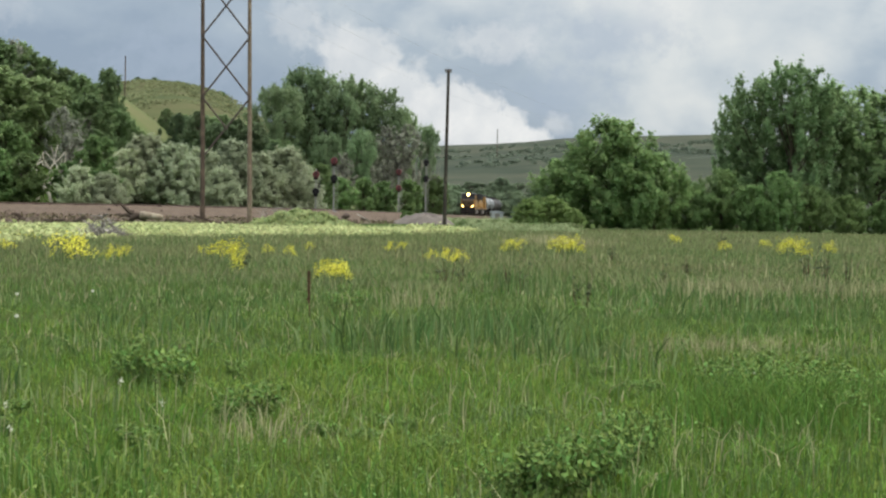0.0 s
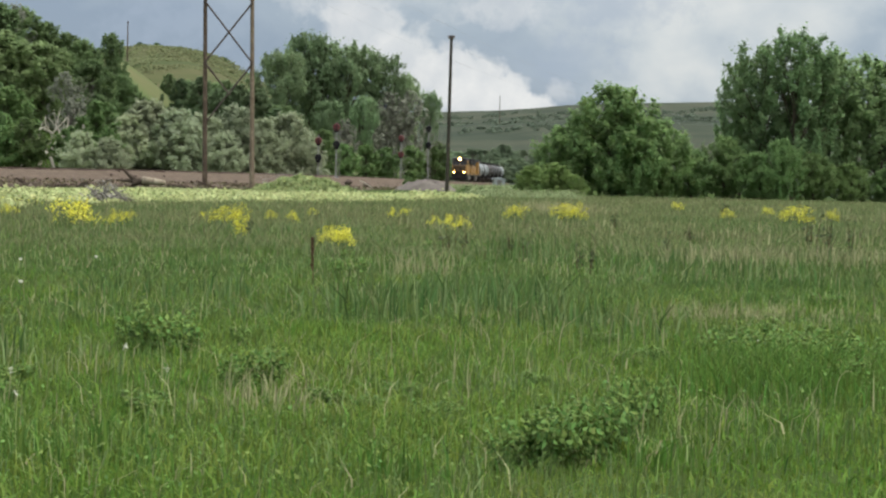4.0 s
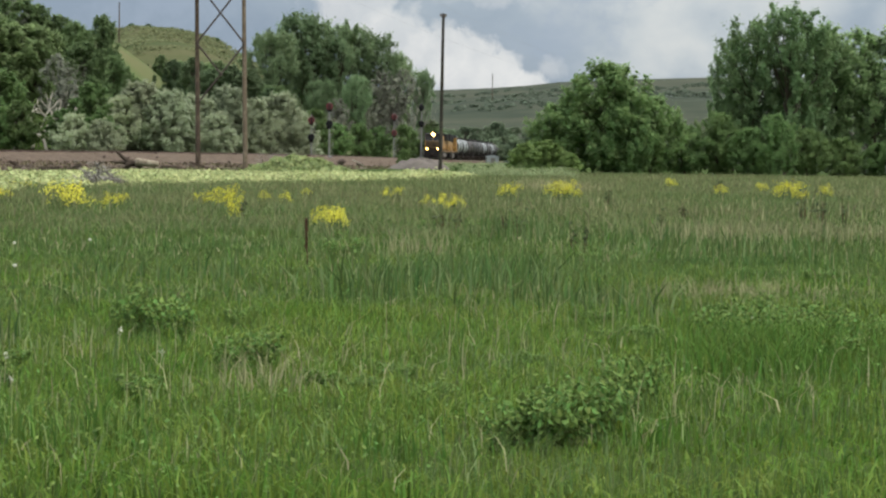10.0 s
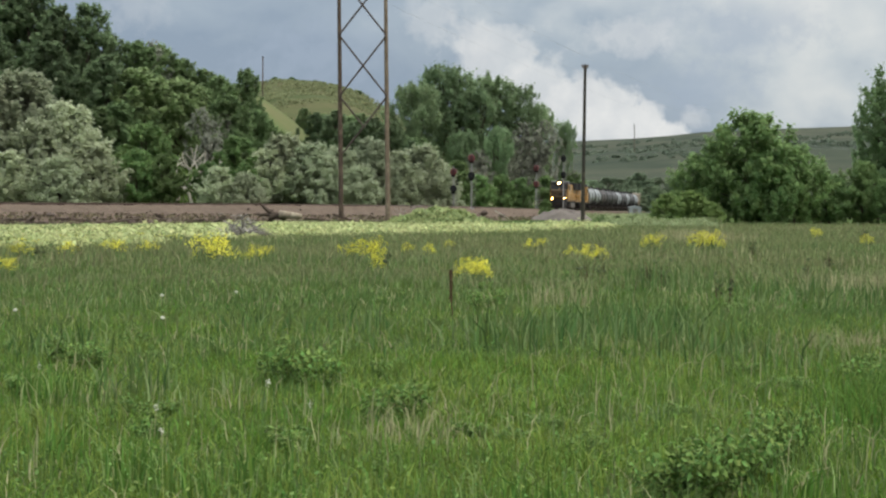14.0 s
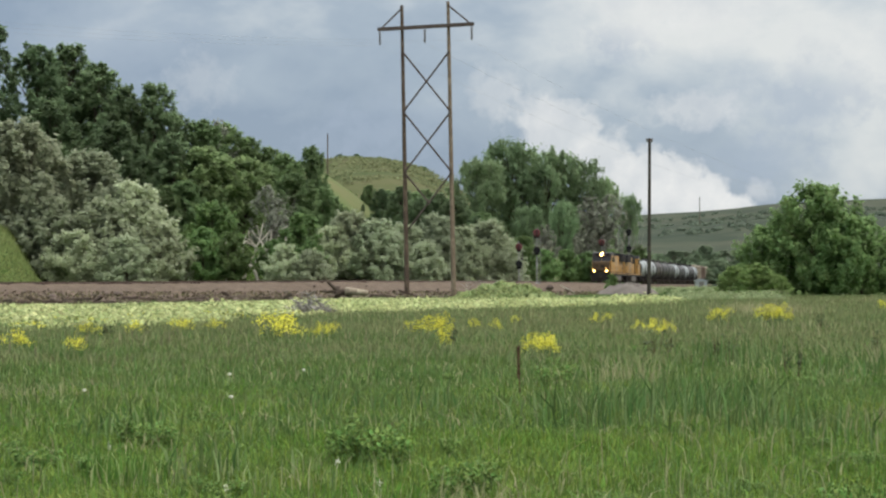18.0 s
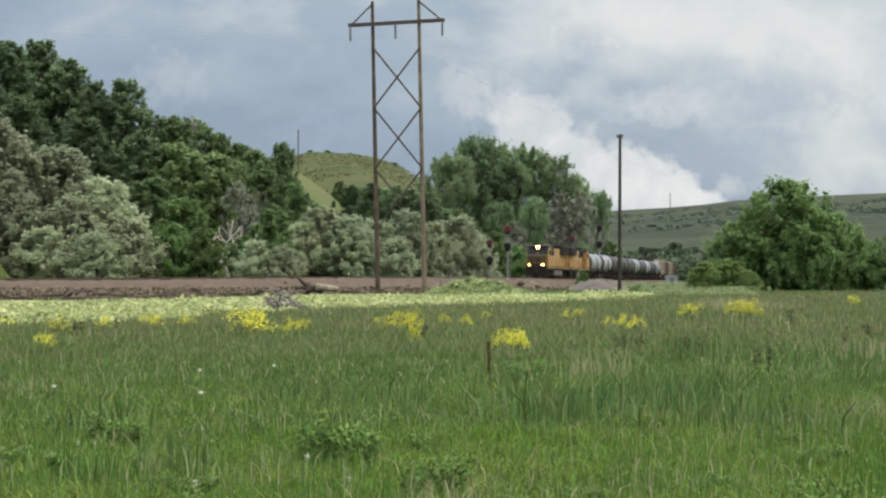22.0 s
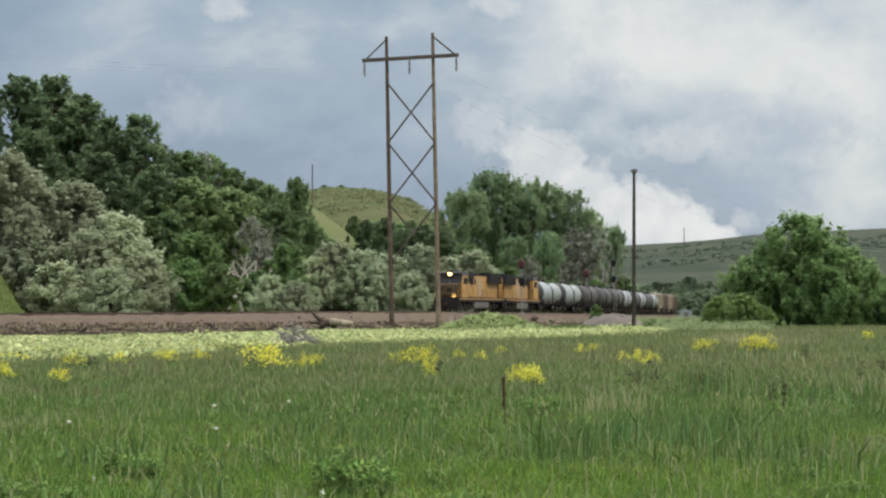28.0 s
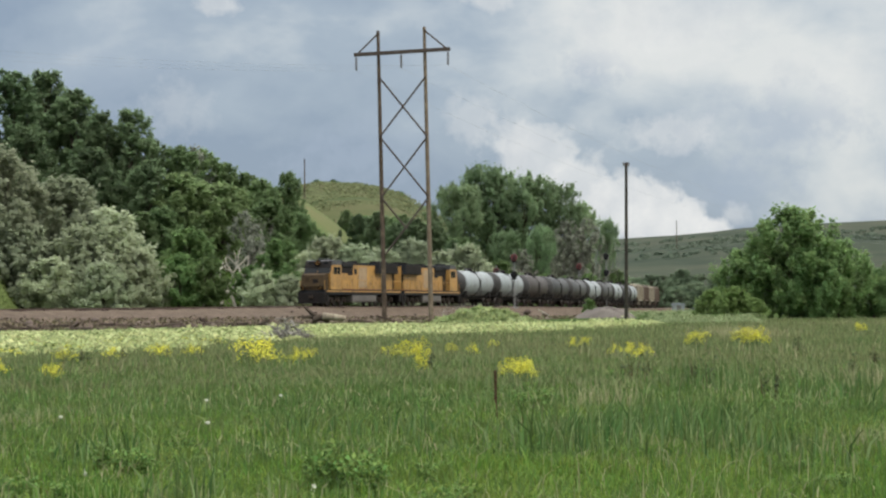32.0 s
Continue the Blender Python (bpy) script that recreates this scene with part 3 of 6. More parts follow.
def build_woods():
    dark = [tree_mesh(15, 4.6, 0.10, 110, 140, 0.30, UPRIGHT, LEAF_DARK, BARK, DARK_LABEL, gap=0.15) for k in range(3)]
    olive = [tree_mesh(9, 4.6, 0.03, 105, 120, 0.26, MOUND, LEAF_SILVER, BARK, OLIVE_LABEL, "olive_bush", "bush", stems=3, r0=0.13, loose=1.0) for k in range(3)]
    green = [tree_mesh(10, 4.0, 0.03, 80, 120, 0.30, ROUND, LEAF_LIGHT, BARK, GREEN_LABEL, stems=2, r0=0.16) for k in range(2)]
    mid = [tree_mesh(12, 4.4, 0.08, 90, 120, 0.30, ROUND, LEAF_MID, BARK, GREEN_LABEL.replace("bright", "mid"), stems=1) for k in range(2)]

    def row(kinds, built, rows, group):
        for k, (az, d, h, wide) in enumerate(rows):
            ob = put(kinds[k % len(kinds)], az, d, h, built, 67 * k + 20, wide)
            ob["group"] = group

    # skyline of the slope
    row(dark, 15, [(-11.5, 322, 20.4, 0.9), (-10.2, 330, 16.0, 1.1), (-9.4, 335, 16.2, 1.05), (-8.75, 330, 15.6, 1), (-8.1, 328, 14.2, 0.9), (-7.4, 330, 15.6, 0.9), (-6.9, 334, 12, 1), (-9.9, 312, 14, 1.1), (-8.3, 312, 13, 1.1), (-7.0, 312, 13, 1.1)], "trees on the slope")
    row(mid, 12, [(-6.3, 335, 11.8, 1.0), (-5.8, 340, 12, 1.0), (-5.2, 342, 11, 1.0), (-4.7, 340, 10.8, 0.9), (-7.2, 300, 9, 1.0), (-6.7, 302, 9.5, 1.0), (-6.2, 312, 12, 1.2), (-5.3, 316, 11, 1.2), (-11.6, 296, 10, 1.2), (-4.1, 322, 10, 1.0), (-3.75, 306, 6.5, 1.0)], "trees on the slope")
    row(green, 10, [(-6.3, 284, 7, 1.0), (-5.6, 284, 6.5, 1.0), (-6.0, 292, 9, 1.1), (-4.6, 287, 5.5, 1.1), (-3.95, 290, 8.5, 0.9), (-4.2, 283, 4.5, 1.2), (-6.6, 290, 6, 1.0)], "green trees behind the embankment")
    row(olive, 9, [(-10.6, 289, 13.5, 1.0), (-9.9, 284, 9.5, 1.15), (-9.0, 292, 14, 0.95), (-8.6, 284, 10, 1.1), (-7.9, 287, 11.5, 1.05), (-7.3, 282, 7.5, 1.15), (-9.3, 279, 7, 1.2), (-8.1, 278, 6.5, 1.2), (-4.35, 280, 5.5, 0.95), (-3.7, 280, 4.8, 1.1)], "silvery bushes behind the embankment")
    row(olive, 9, [(-2.75, 302, 8.4, 1.05), (-2.1, 300, 7.8, 1.1), (-3.2, 300, 6.5, 1.0), (-1.5, 306, 7.5, 1.1), (-0.7, 312, 8.8, 1.0), (-0.1, 314, 7.5, 1.0), (0.55, 318, 8.5, 1.0), (0.95, 322, 6.5, 1.0), (-1.0, 300, 5.5, 1.1)], "silvery bushes behind the embankment")
    # saddle below the hill
    belt = []
    for k in range(24):
        az, d = -2.75 + 0.15 * k, 438 - 14 * (k % 3) - 1.2 * k
        top = float(np.interp(az, [-2.8, -1.6, -0.6, 0.8], [18.2, 18.8, 17.0, 12.5])) - 1.6 * (k % 3) + 0.9 * math.sin(2.7 * k)
        p = at(az, d)
        belt.append((az, d, top - float(ground_height(p.x, p.y)), 1.0))
    row(mid + dark[:1], 13, belt, "trees in the saddle")
    row(green, 10, [(1.35, 345, 7, 1.0), (1.9, 352, 5.5, 1.1), (2.45, 372, 6, 1.0), (2.9, 388, 6, 1.1), (0.95, 336, 5, 1.1), (3.5, 430, 7, 1.0), (4.1, 455, 8, 1.0)], "green trees behind the embankment")
    row(green, 10, [(-3.0, 708, 1.3, 2.4), (-2.88, 709, 1.0, 2.6), (-2.6, 708, 1.5, 2.2), (-2.48, 709, 1.0, 2.6), (-2.05, 706, 0.9, 2.4), (-1.0, 698, 1.4, 2.2), (-0.87, 699, 1.0, 2.6), (-2.2, 600, 1.2, 2.4), (-1.5, 610, 1.2, 2.4)], "bushes on the round hill")
    row(mid, 12, [(-3.68, 352, 13.4, 0.62), (-4.35, 334, 11, 0.85), (-3.95, 330, 8.5, 0.9), (-3.4, 345, 8.2, 0.8), (-3.15, 346, 7.4, 0.8), (-2.9, 345, 6.4, 0.8)], "trees on the slope")
    for ob in dark + olive + green + mid:
        drop(ob)


build_woods()


def build_cottonwoods():
    label = "large old cottonwood with a broad open crown"
    big = [tree_mesh(24, 9.5, 0.34, 84, 210, 0.42, UMBRELLA, LEAF_GREY, BARK, label, "cottonwood_tree", r0=0.55, loose=0.95, gap=0.62) for k in range(2)]
    for k, (az, d, h, wide) in enumerate([(0.35, 440, 22.0, 0.62), (1.1, 450, 26.2, 0.72), (1.95, 452, 25.2, 0.70), (2.72, 455, 23.8, 0.60), (3.35, 458, 20.5, 0.46), (3.95, 460, 17.4, 0.36), (1.5, 432, 14, 0.55), (0.7, 425, 11, 0.6), (2.35, 430, 15, 0.5)]):
        put(big[k % 2], az, d, h, 24, 50 * k, wide)["group"] = "cottonwoods beyond the railway"
    for ob in big:
        drop(ob)
    pale = tree_mesh(14, 4.2, 0.25, 42, 70, 0.36, ROUND, LEAF_PALE, TWIGS, "thin-crowned tree with pale grey leaves beyond the railway", "pale_tree", "tree", stems=2, r0=0.2, gap=0.7)
    for k, (az, d, h, wide) in enumerate([(3.0, 438, 16.5, 0.85), (3.45, 440, 17.0, 0.7), (2.6, 434, 12, 0.8), (1.9, 420, 10.5, 0.9), (-4.72, 300, 10.5, 0.8), (-5.9, 338, 12.4, 0.7)]):
        put(pale, az, d, h, 14, 70 * k, wide)["group"] = "pale thin trees"
    drop(pale)
    near = [tree_mesh(16, 5.2, 0.10, 92, 230, 0.24, FULL, LEAF, BARK, "tall cottonwood at the meadow's edge", "cottonwood_tree", r0=0.32, loose=0.85, gap=0.8, flat=1.5, rise=1.0) for k in range(2)]
    for k, (az, d, h, wide) in enumerate([(11.8, 231, 14.6, 0.8), (12.6, 230, 15.6, 0.85), (13.25, 234, 14.2, 0.7), (11.35, 234, 12.8, 0.62)]):
        put(near[k % 2], az, d, h, 16, 80 * k, wide)["group"] = "cottonwoods at the meadow's edge"
    for ob in near:
        drop(ob)
    willow = tree_mesh(14, 5.0, 0.12, 90, 190, 0.25, FULL, LEAF_WILLOW, BARK, "broad pale green willow at the meadow's edge", "willow_tree", stems=3, r0=0.24, loose=0.9, gap=0.7, flat=1.4, rise=0.8)
    for k, (az, d, h, wide) in enumerate([(13.75, 237, 14.0, 0.95), (14.7, 238, 13.8, 1.05), (15.7, 240, 13.6, 1.05)]):
        put(willow, az, d, h, 14, 110 * k, wide)["group"] = "willows at the meadow's edge"
    drop(willow)
    bush = [tree_mesh(10, 5.6, 0.02, 140, 115, 0.25, ROUND, LEAF_LIGHT, BARK, "dense bright green tree at the meadow's edge", "tree", stems=3, r0=0.2, loose=0.8) for k in range(2)]
    for k, (az, d, h, wide) in enumerate([(8.35, 216, 9.9, 0.95), (7.2, 218, 6.4, 0.95), (9.4, 219, 7.0, 0.95), (10.2, 222, 4.6, 1.1), (10.95, 224, 5.8, 0.8), (11.7, 222, 4.4, 0.9), (12.35, 221, 5.6, 0.75), (13.1, 224, 4.4, 1.0), (8.75, 214, 6.5, 0.8), (13.9, 228, 3.6, 1.2), (14.8, 229, 3.2, 1.3), (15.7, 230, 3.6, 1.3)]):
        put(bush[k % 2], az, d, h, 10, 80 * k, wide)["group"] = "green trees at the meadow's edge"
    low = tree_mesh(10, 5.6, 0.02, 120, 110, 0.32, MOUND, LEAF_FRESH, BARK, "low bright green bush at the meadow's edge", "low_bush", "bush", stems=3, r0=0.2, loose=0.85)
    for k, (az, d, h, wide) in enumerate([(6.45, 208, 2.7, 1.25), (6.95, 206, 2.9, 1.35), (7.4, 205, 2.0, 1.3), (6.15, 210, 1.4, 1.0)]):
        put(low, az, d, h, 10, 30 * k, wide)["group"] = "low bushes at the meadow's edge"
    drop(low)
    for ob in bush:
        drop(ob)


build_cottonwoods()


# ---- poles and wires ----
def build_tower():
    d = 225
    tower = thing("transmission_tower", "two-legged weathered wooden H-frame with cross braces carrying wires", "transmission tower")
    lb, rb = at(-1.40, d, -0.3), at(-0.28, d, -0.3)
    lt, rt = at(-1.505, d, 27.5), at(-0.395, d, 27.85)
    part("leg", rod(lb, lt, 0.24, 0.15, 12), POLE, tower)
    part("leg", rod(rb, rt, 0.24, 0.15, 12), POLE_PALE, tower, "wooden leg in a paler, sunlit colour")

    def on(a, b, z):
        return a.lerp(b, (z - a.z) / (b.z - a.z))

    fore = Vector((0, -0.24, 0))
    for z0, z1 in ((17.5, 23.1), (11.8, 17.4)):
        part("cross_brace", rod(on(lb, lt, z0) + fore, on(rb, rt, z1) + fore, 0.085, n=6), BRACE, tower)
        part("cross_brace", rod(on(lb, lt, z1) + fore * 1.5, on(rb, rt, z0) + fore * 1.5, 0.085, n=6), BRACE, tower)
    low = on(lb, lt, 8.9).lerp(on(rb, rt, 8.9), 0.5)
    part("cross_brace", rod(on(lb, lt, 11.7) + fore * 1.5, low.lerp(on(lb, lt, 11.7), -0.05) + fore * 1.5, 0.085, n=6), BRACE, tower)
    part("cross_brace", rod(on(rb, rt, 11.7) + fore, low + (low - on(rb, rt, 11.7)) * 0.9 + fore, 0.085, n=6), BRACE, tower)
    al, ar = at(-2.09, d - 0.35, 25.2), at(0.23, d - 0.35, 25.7)
    bm = bmesh.new()
    bmesh.ops.create_cube(bm, size=1.0, matrix=Matrix.Translation((al + ar) / 2) @ (ar - al).to_track_quat("X", "Z").to_matrix().to_4x4() @ Matrix.Diagonal(((ar - al).length, 0.28, 0.34, 1)))
    part("crossarm", bm, BRACE, tower)
    part("arm_brace", rod(al.lerp(ar, 0.03), on(lb, lt, 27.2) + fore, 0.075, n=6), BRACE, tower)
    part("arm_brace", rod(al.lerp(ar, 0.97), on(rb, rt, 27.5) + fore, 0.075, n=6), BRACE, tower)
    ends = []
    for f in (0.025, 0.49, 0.975):
        p = al.lerp(ar, f) - Vector((0, 0, 0.17))
        rings = [(0, 0.03)]
        for k in range(9):
            rings += [(-0.12 - k * 0.13, 0.045), (-0.15 - k * 0.13, 0.13), (-0.19 - k * 0.13, 0.13), (-0.22 - k * 0.13, 0.045)]
        rings.append((-1.36, 0.03))
        part("insulator", lathe(rings, 10, "z"), INSULATOR, tower, m=Matrix.Translation(p))
        ends.append(p - Vector((0, 0, 1.36)))
    tops = [lt, rt]
    # spans: away over the meadow to one side, over the wooded slope to the other
    right = [at(11.5, 520, 14.0 + 0.2 * k) + Vector((4 * (k - 1), 0, 0)) for k in range(3)]
    left = [at(-25.0, 250, 34.5) + Vector((4 * (k - 1), 8 * k, 0.7 * k)) for k in range(3)]
    for a, r_end, l_end in zip(ends, right, left):
        for b, sag in ((r_end, 5.0), (l_end, 2.5)):
            pts = []
            for k in range(41):
                f = k / 40
                p = a.lerp(b, f)
                p.z -= sag * 4 * f * (1 - f)
                pts.append((p, 0.008))
            v, fc = tubes([pts], 4)
            tagged(sheet("power_line", v, fc, WIRE), "thin grey conductor hanging between towers", "power line", "power lines")
    return tower


build_tower()


def build_poles():
    d = 171
    pole = thing("utility_pole", "bare dark wooden pole with small fittings at its top", "utility pole")
    b, t = at(4.38, d, -0.5), at(4.415, d, 11.57)
    part("shaft", rod(b, t, 0.145, 0.10, 12), POLE_DARK, pole)
    part("cap_bracket", box((-0.23, -0.07, -0.18), (0.23, 0.07, -0.04), 0.015), STEEL, pole, m=Matrix.Translation(t))
    for dx in (-0.20, 0.185):
        part("insulator", lathe([(0, 0.035), (0.04, 0.07), (0.11, 0.065), (0.14, 0.02)], 10, "z"), INSULATOR, pole, m=Matrix.Translation(t + Vector((dx, 0, -0.05))))
    part("cap", rod(t - Vector((0, 0, 0.2)), t + Vector((0, 0, 0.09)), 0.135, 0.115, 10), BRACE, pole)
    for az, d, top in ((5.6, 1000, 35.6), (-3.29, 640, 40.8)):
        p = at(az, d)
        z = float(ground_height(p.x, p.y))
        h = top - z
        far = thing("far_pole", "slender pole standing on the distant hill", "utility pole")
        part("shaft", rod((p.x, p.y, z - 0.5), (p.x, p.y, z + h), 0.20, 0.15, 8), POLE, far)
        part("cap", rod((p.x, p.y, z + h - 0.2), (p.x, p.y, z + h + 0.1), 0.2, 0.2), BRACE, far)


build_poles()


# ---- signals ----
SIGNAL_BLACK = surface("black_signal_paint", (0.014, 0.014, 0.015), (0.025, 0.025, 0.026), 0.8, scale=3.0)
SIGNAL_RED = surface("faded_red_signal_back", (0.15, 0.026, 0.024), (0.08, 0.02, 0.02), 0.6, scale=3.0)
MAST = surface("silver_mast_paint", (0.36, 0.36, 0.35), (0.26, 0.25, 0.24), 0.5, 0.4, scale=2.0)


def signal(az, d, top, heads, red):
    """heads: heights of the signal heads over the ground; red: the ones with a red back."""
    p = at(az, d)
    z = float(ground_height(p.x, p.y))
    ob = thing("railway_signal", "tall mast with black and red round-backed signal heads", "railway signal", Matrix.Translation((p.x, p.y, z)), "signals along the line")
    part("mast", rod((0, 0, -0.5), (0, 0, top - z), 0.09, 0.07, 10), MAST, ob)
    part("base", box((-0.35, -0.35, -0.5), (0.35, 0.35, 0.9), 0.04), MAST, ob)
    for k, h in enumerate(heads):
        paint = SIGNAL_RED if k in red else SIGNAL_BLACK
        h -= z
        head = part("signal_head", lathe([(-0.17, 0.40), (-0.12, 0.46), (-0.05, 0.46), (-0.03, 0.2), (0.25, 0.18), (0.3, 0.1)], 18, "y"), paint, ob, m=Matrix.Translation((0.0, -0.2, h)))
        body = part("lamp_case", box((-0.28, -0.02, -0.55), (0.28, 0.34, 0.45), 0.06), SIGNAL_BLACK, ob, m=Matrix.Translation((0, -0.12, h - 0.1)))
        for dz in (0.25, 0.0, -0.25):
            part("hood", lathe([(-0.42, 0.1), (-0.1, 0.11)], 10, "y"), SIGNAL_BLACK, head, m=Matrix.Translation((0, 0, dz)))
    part("ladder", box((0.14, 0.02, 0.4), (0.17, 0.05, top - z - 0.3)), MAST, ob)
    part("ladder", box((0.46, 0.02, 0.4), (0.49, 0.05, top - z - 0.3)), MAST, ob)
    for k in range(int((top - z - 0.8) / 0.4)):
        part("rung", box((0.15, 0.025, 0.5 + 0.4 * k), (0.48, 0.045, 0.53 + 0.4 * k)), MAST, ob)
    return ob


signal(1.28, 312, 6.7, (5.9, 3.7), (0,))
signal(1.71, 306, 8.2, (7.6, 5.4), (0,))
signal(3.26, 372, 8.2, (7.4, 4.9), (0, 1))
signal(3.91, 398, 10.2, (9.5, 6.8), ())


# ---- the train ----
LOCO_YELLOW = surface("armour_yellow_paint", (0.52, 0.285, 0.075), (0.34, 0.185, 0.055), 0.5, scale=0.7, grime=(0.13, 0.075, 0.035))
FADED = surface("chalky_faded_panel", (0.44, 0.33, 0.20), (0.33, 0.215, 0.12), 0.7, scale=1.2, grime=(0.24, 0.16, 0.10))
# nose yellow darkened for its shaded front, with road grime over it
NOSE = surface("shaded_grimy_yellow_nose", (0.085, 0.055, 0.026), (0.05, 0.034, 0.020), 0.75, scale=0.9, grime=(0.024, 0.020, 0.017))
LOCO_GREY = surface("dark_grey_roof_paint", (0.022, 0.023, 0.025), (0.015, 0.015, 0.016), 0.75, scale=0.6, grime=(0.045, 0.038, 0.032))
LOCO_BLACK = surface("sooty_black", (0.014, 0.013, 0.013), (0.028, 0.023, 0.020), 0.85, scale=0.8)
LOCO_RED = surface("red_stripe", (0.22, 0.035, 0.03), None, 0.45, scale=1.0)
GLASS = surface("cab_glass", (0.008, 0.009, 0.010), None, 0.12, scale=1.0)
GLASS.node_tree.nodes["Principled BSDF"].inputs["Specular IOR Level"].default_value = 0.25
BOGIE = surface("grimy_truck_steel", (0.032, 0.025, 0.021), (0.065, 0.048, 0.037), 0.85, 0.1, scale=1.2)
LAMP = surface("lit_headlamp", (0.9, 0.85, 0.7), None, 0.3, glow=((1.0, 0.55, 0.17), 34.0))
LAMP_DIM = surface("lit_ditch_lamp", (0.9, 0.8, 0.6), None, 0.3, glow=((1.0, 0.50, 0.14), 28.0))
LAMP_SLAT = surface("matt_black_beam_cutoff", (0.003, 0.003, 0.003), None, 1.0, scale=5.0)
WHEEL = surface("wheel_steel", (0.10, 0.085, 0.075), (0.05, 0.045, 0.04), 0.5, 0.6, scale=3.0)
HANDRAIL = surface("handrail_paint", (0.50, 0.26, 0.05), None, 0.5, scale=2.0)


def wheelset(parent, x, r):
    ws = part("wheelset", lathe([(-0.80, r * 0.9), (-0.76, r), (-0.66, r), (-0.64, r * 1.06), (-0.62, 0.1), (0.62, 0.1), (0.64, r * 1.06), (0.66, r), (0.76, r), (0.80, r * 0.9)], 18, "y"), WHEEL, parent, m=Matrix.Translation((x, 0, r)))
    return ws


def truck(parent, x, axles, pitch, r):
    half = pitch * (axles - 1) / 2
    ob = part("truck", box((-half - 0.55, -1.12, r * 0.85), (half + 0.55, -0.92, r * 1.75), 0.06, box((-half - 0.55, 0.92, r * 0.85), (half + 0.55, 1.12, r * 1.75), 0.06, box((-0.3, -1.0, r), (0.3, 1.0, r * 1.9), 0.04))), BOGIE, parent, m=Matrix.Translation((x, 0, 0)))
    for k in range(axles):
        xx = -half + pitch * k
        wheelset(ob, xx, r)
        for y in (-1.16, 1.16):
            part("axle_box", box((xx - 0.17, y - 0.09, r - 0.16), (xx + 0.17, y + 0.09, r + 0.16), 0.03), BOGIE, ob)
    if axles == 3:
        for y in (-1.18, 1.18):
            for xx in (-half / 2, half / 2):
                part("spring", rod((xx, y, r * 1.0), (xx, y, r * 1.9), 0.1, n=8), LOCO_BLACK, ob)
    return ob


def locomotive():
    """Six-axle road locomotive, nose towards +x, rails at z = 0."""
    ob = thing("locomotive", "yellow and grey six-axle diesel freight locomotive with lit headlamps", "locomotive", group="locomotives of the train")
    part("frame", box((-11.0, -1.5, 1.15), (11.0, 1.5, 1.62), 0.03), LOCO_GREY, ob)
    for y in (-1.515, 1.515):
        part("sill_stripe", box((-10.6, y - 0.012, 1.42), (10.6, y + 0.012, 1.57)), LOCO_YELLOW, ob)
    part("walkway", box((-10.8, -1.52, 1.62), (9.6, 1.52, 1.68)), LOCO_GREY, ob)
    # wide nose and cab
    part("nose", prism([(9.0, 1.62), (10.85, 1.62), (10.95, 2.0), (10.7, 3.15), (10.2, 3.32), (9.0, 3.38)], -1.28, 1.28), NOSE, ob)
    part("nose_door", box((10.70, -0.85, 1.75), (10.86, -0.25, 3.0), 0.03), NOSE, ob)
    cab = part("cab", prism([(6.6, 1.62), (9.55, 1.62), (9.6, 3.3), (9.15, 4.25), (6.6, 4.25)], -1.5, 1.5), LOCO_YELLOW, ob)
    # cab roof greyer than the hood roof, a highlight put into its paint
    part("cab_roof", prism([(6.5, 4.2), (9.25, 4.2), (9.0, 4.62), (8.4, 4.72), (6.5, 4.72)], -1.5, 1.5), surface("highlight_grey_cab_roof", (0.085, 0.085, 0.085), (0.05, 0.05, 0.05), 0.6, scale=0.8), ob)
    part("brow", prism([(9.02, 3.98), (9.42, 3.9), (9.26, 4.25), (9.0, 4.62)], -1.46, 1.46), LOCO_BLACK, ob)
    for y in (-1.45, 0.03):
        part("windshield", prism([(9.52, 3.34), (9.64, 3.34), (9.36, 3.98), (9.24, 3.98)], y, y + 1.42), GLASS, cab)
    for y in (-1.51, 1.51):
        for x0, x1 in ((7.0, 7.7), (7.85, 8.75)):
            part("side_window", box((x0, y - 0.02, 3.25), (x1, y + 0.02, 4.0), 0.01), GLASS, cab)
    part("number_board", box((9.2, -1.1, 4.28), (9.24, -0.5, 4.5)), GLASS, cab)
    part("number_board", box((9.2, 0.5, 4.28), (9.24, 1.1, 4.5)), GLASS, cab)
    def lamp(name, x, y, z, r, glass, gap, depth, label):
        ob_lamp = part(name, lathe([(0, r), (0.05, r)], 16, "x"), glass, ob, label, Matrix.Translation((x, y, z)))
        part("lamp_hood", lathe([(-0.1, r + 0.05), (depth, r + 0.05), (depth, r + 0.01), (0.0, r + 0.01)], 16, "x"), LAMP_SLAT, ob_lamp)
        # upright slats added only to dim the lamp when seen from the side
        n = int(2 * r / gap)
        for k in range(n + 1):
            v = -r + 2 * r * k / n
            h = math.sqrt(max(r * r - v * v, 0.0004))
            part("slat", box((0.06, v - 0.006, -h), (depth, v + 0.006, h)), LAMP_SLAT, ob_lamp)

    lamp("headlamp", 9.26, 0.0, 4.42, 0.26, LAMP, 0.070, 0.25, "glowing twin headlamp")
    for y in (-1.0, 1.0):
        lamp("ditch_lamp", 11.0, y, 1.85, 0.19, LAMP_DIM, 0.052, 0.2, "glowing ditch lamp")
    part("emblem", box((10.83, 0.02, 2.35), (10.89, 0.62, 2.75), 0.02), LOCO_BLACK, ob, "grimy painted emblem")
    # long hood
    part("hood", box((-10.2, -0.95, 1.62), (6.6, 0.95, 4.34), 0.08), LOCO_YELLOW, ob)
    part("hood_roof", box((-10.2, -0.97, 4.28), (6.62, 0.97, 4.44), 0.06), LOCO_GREY, ob)
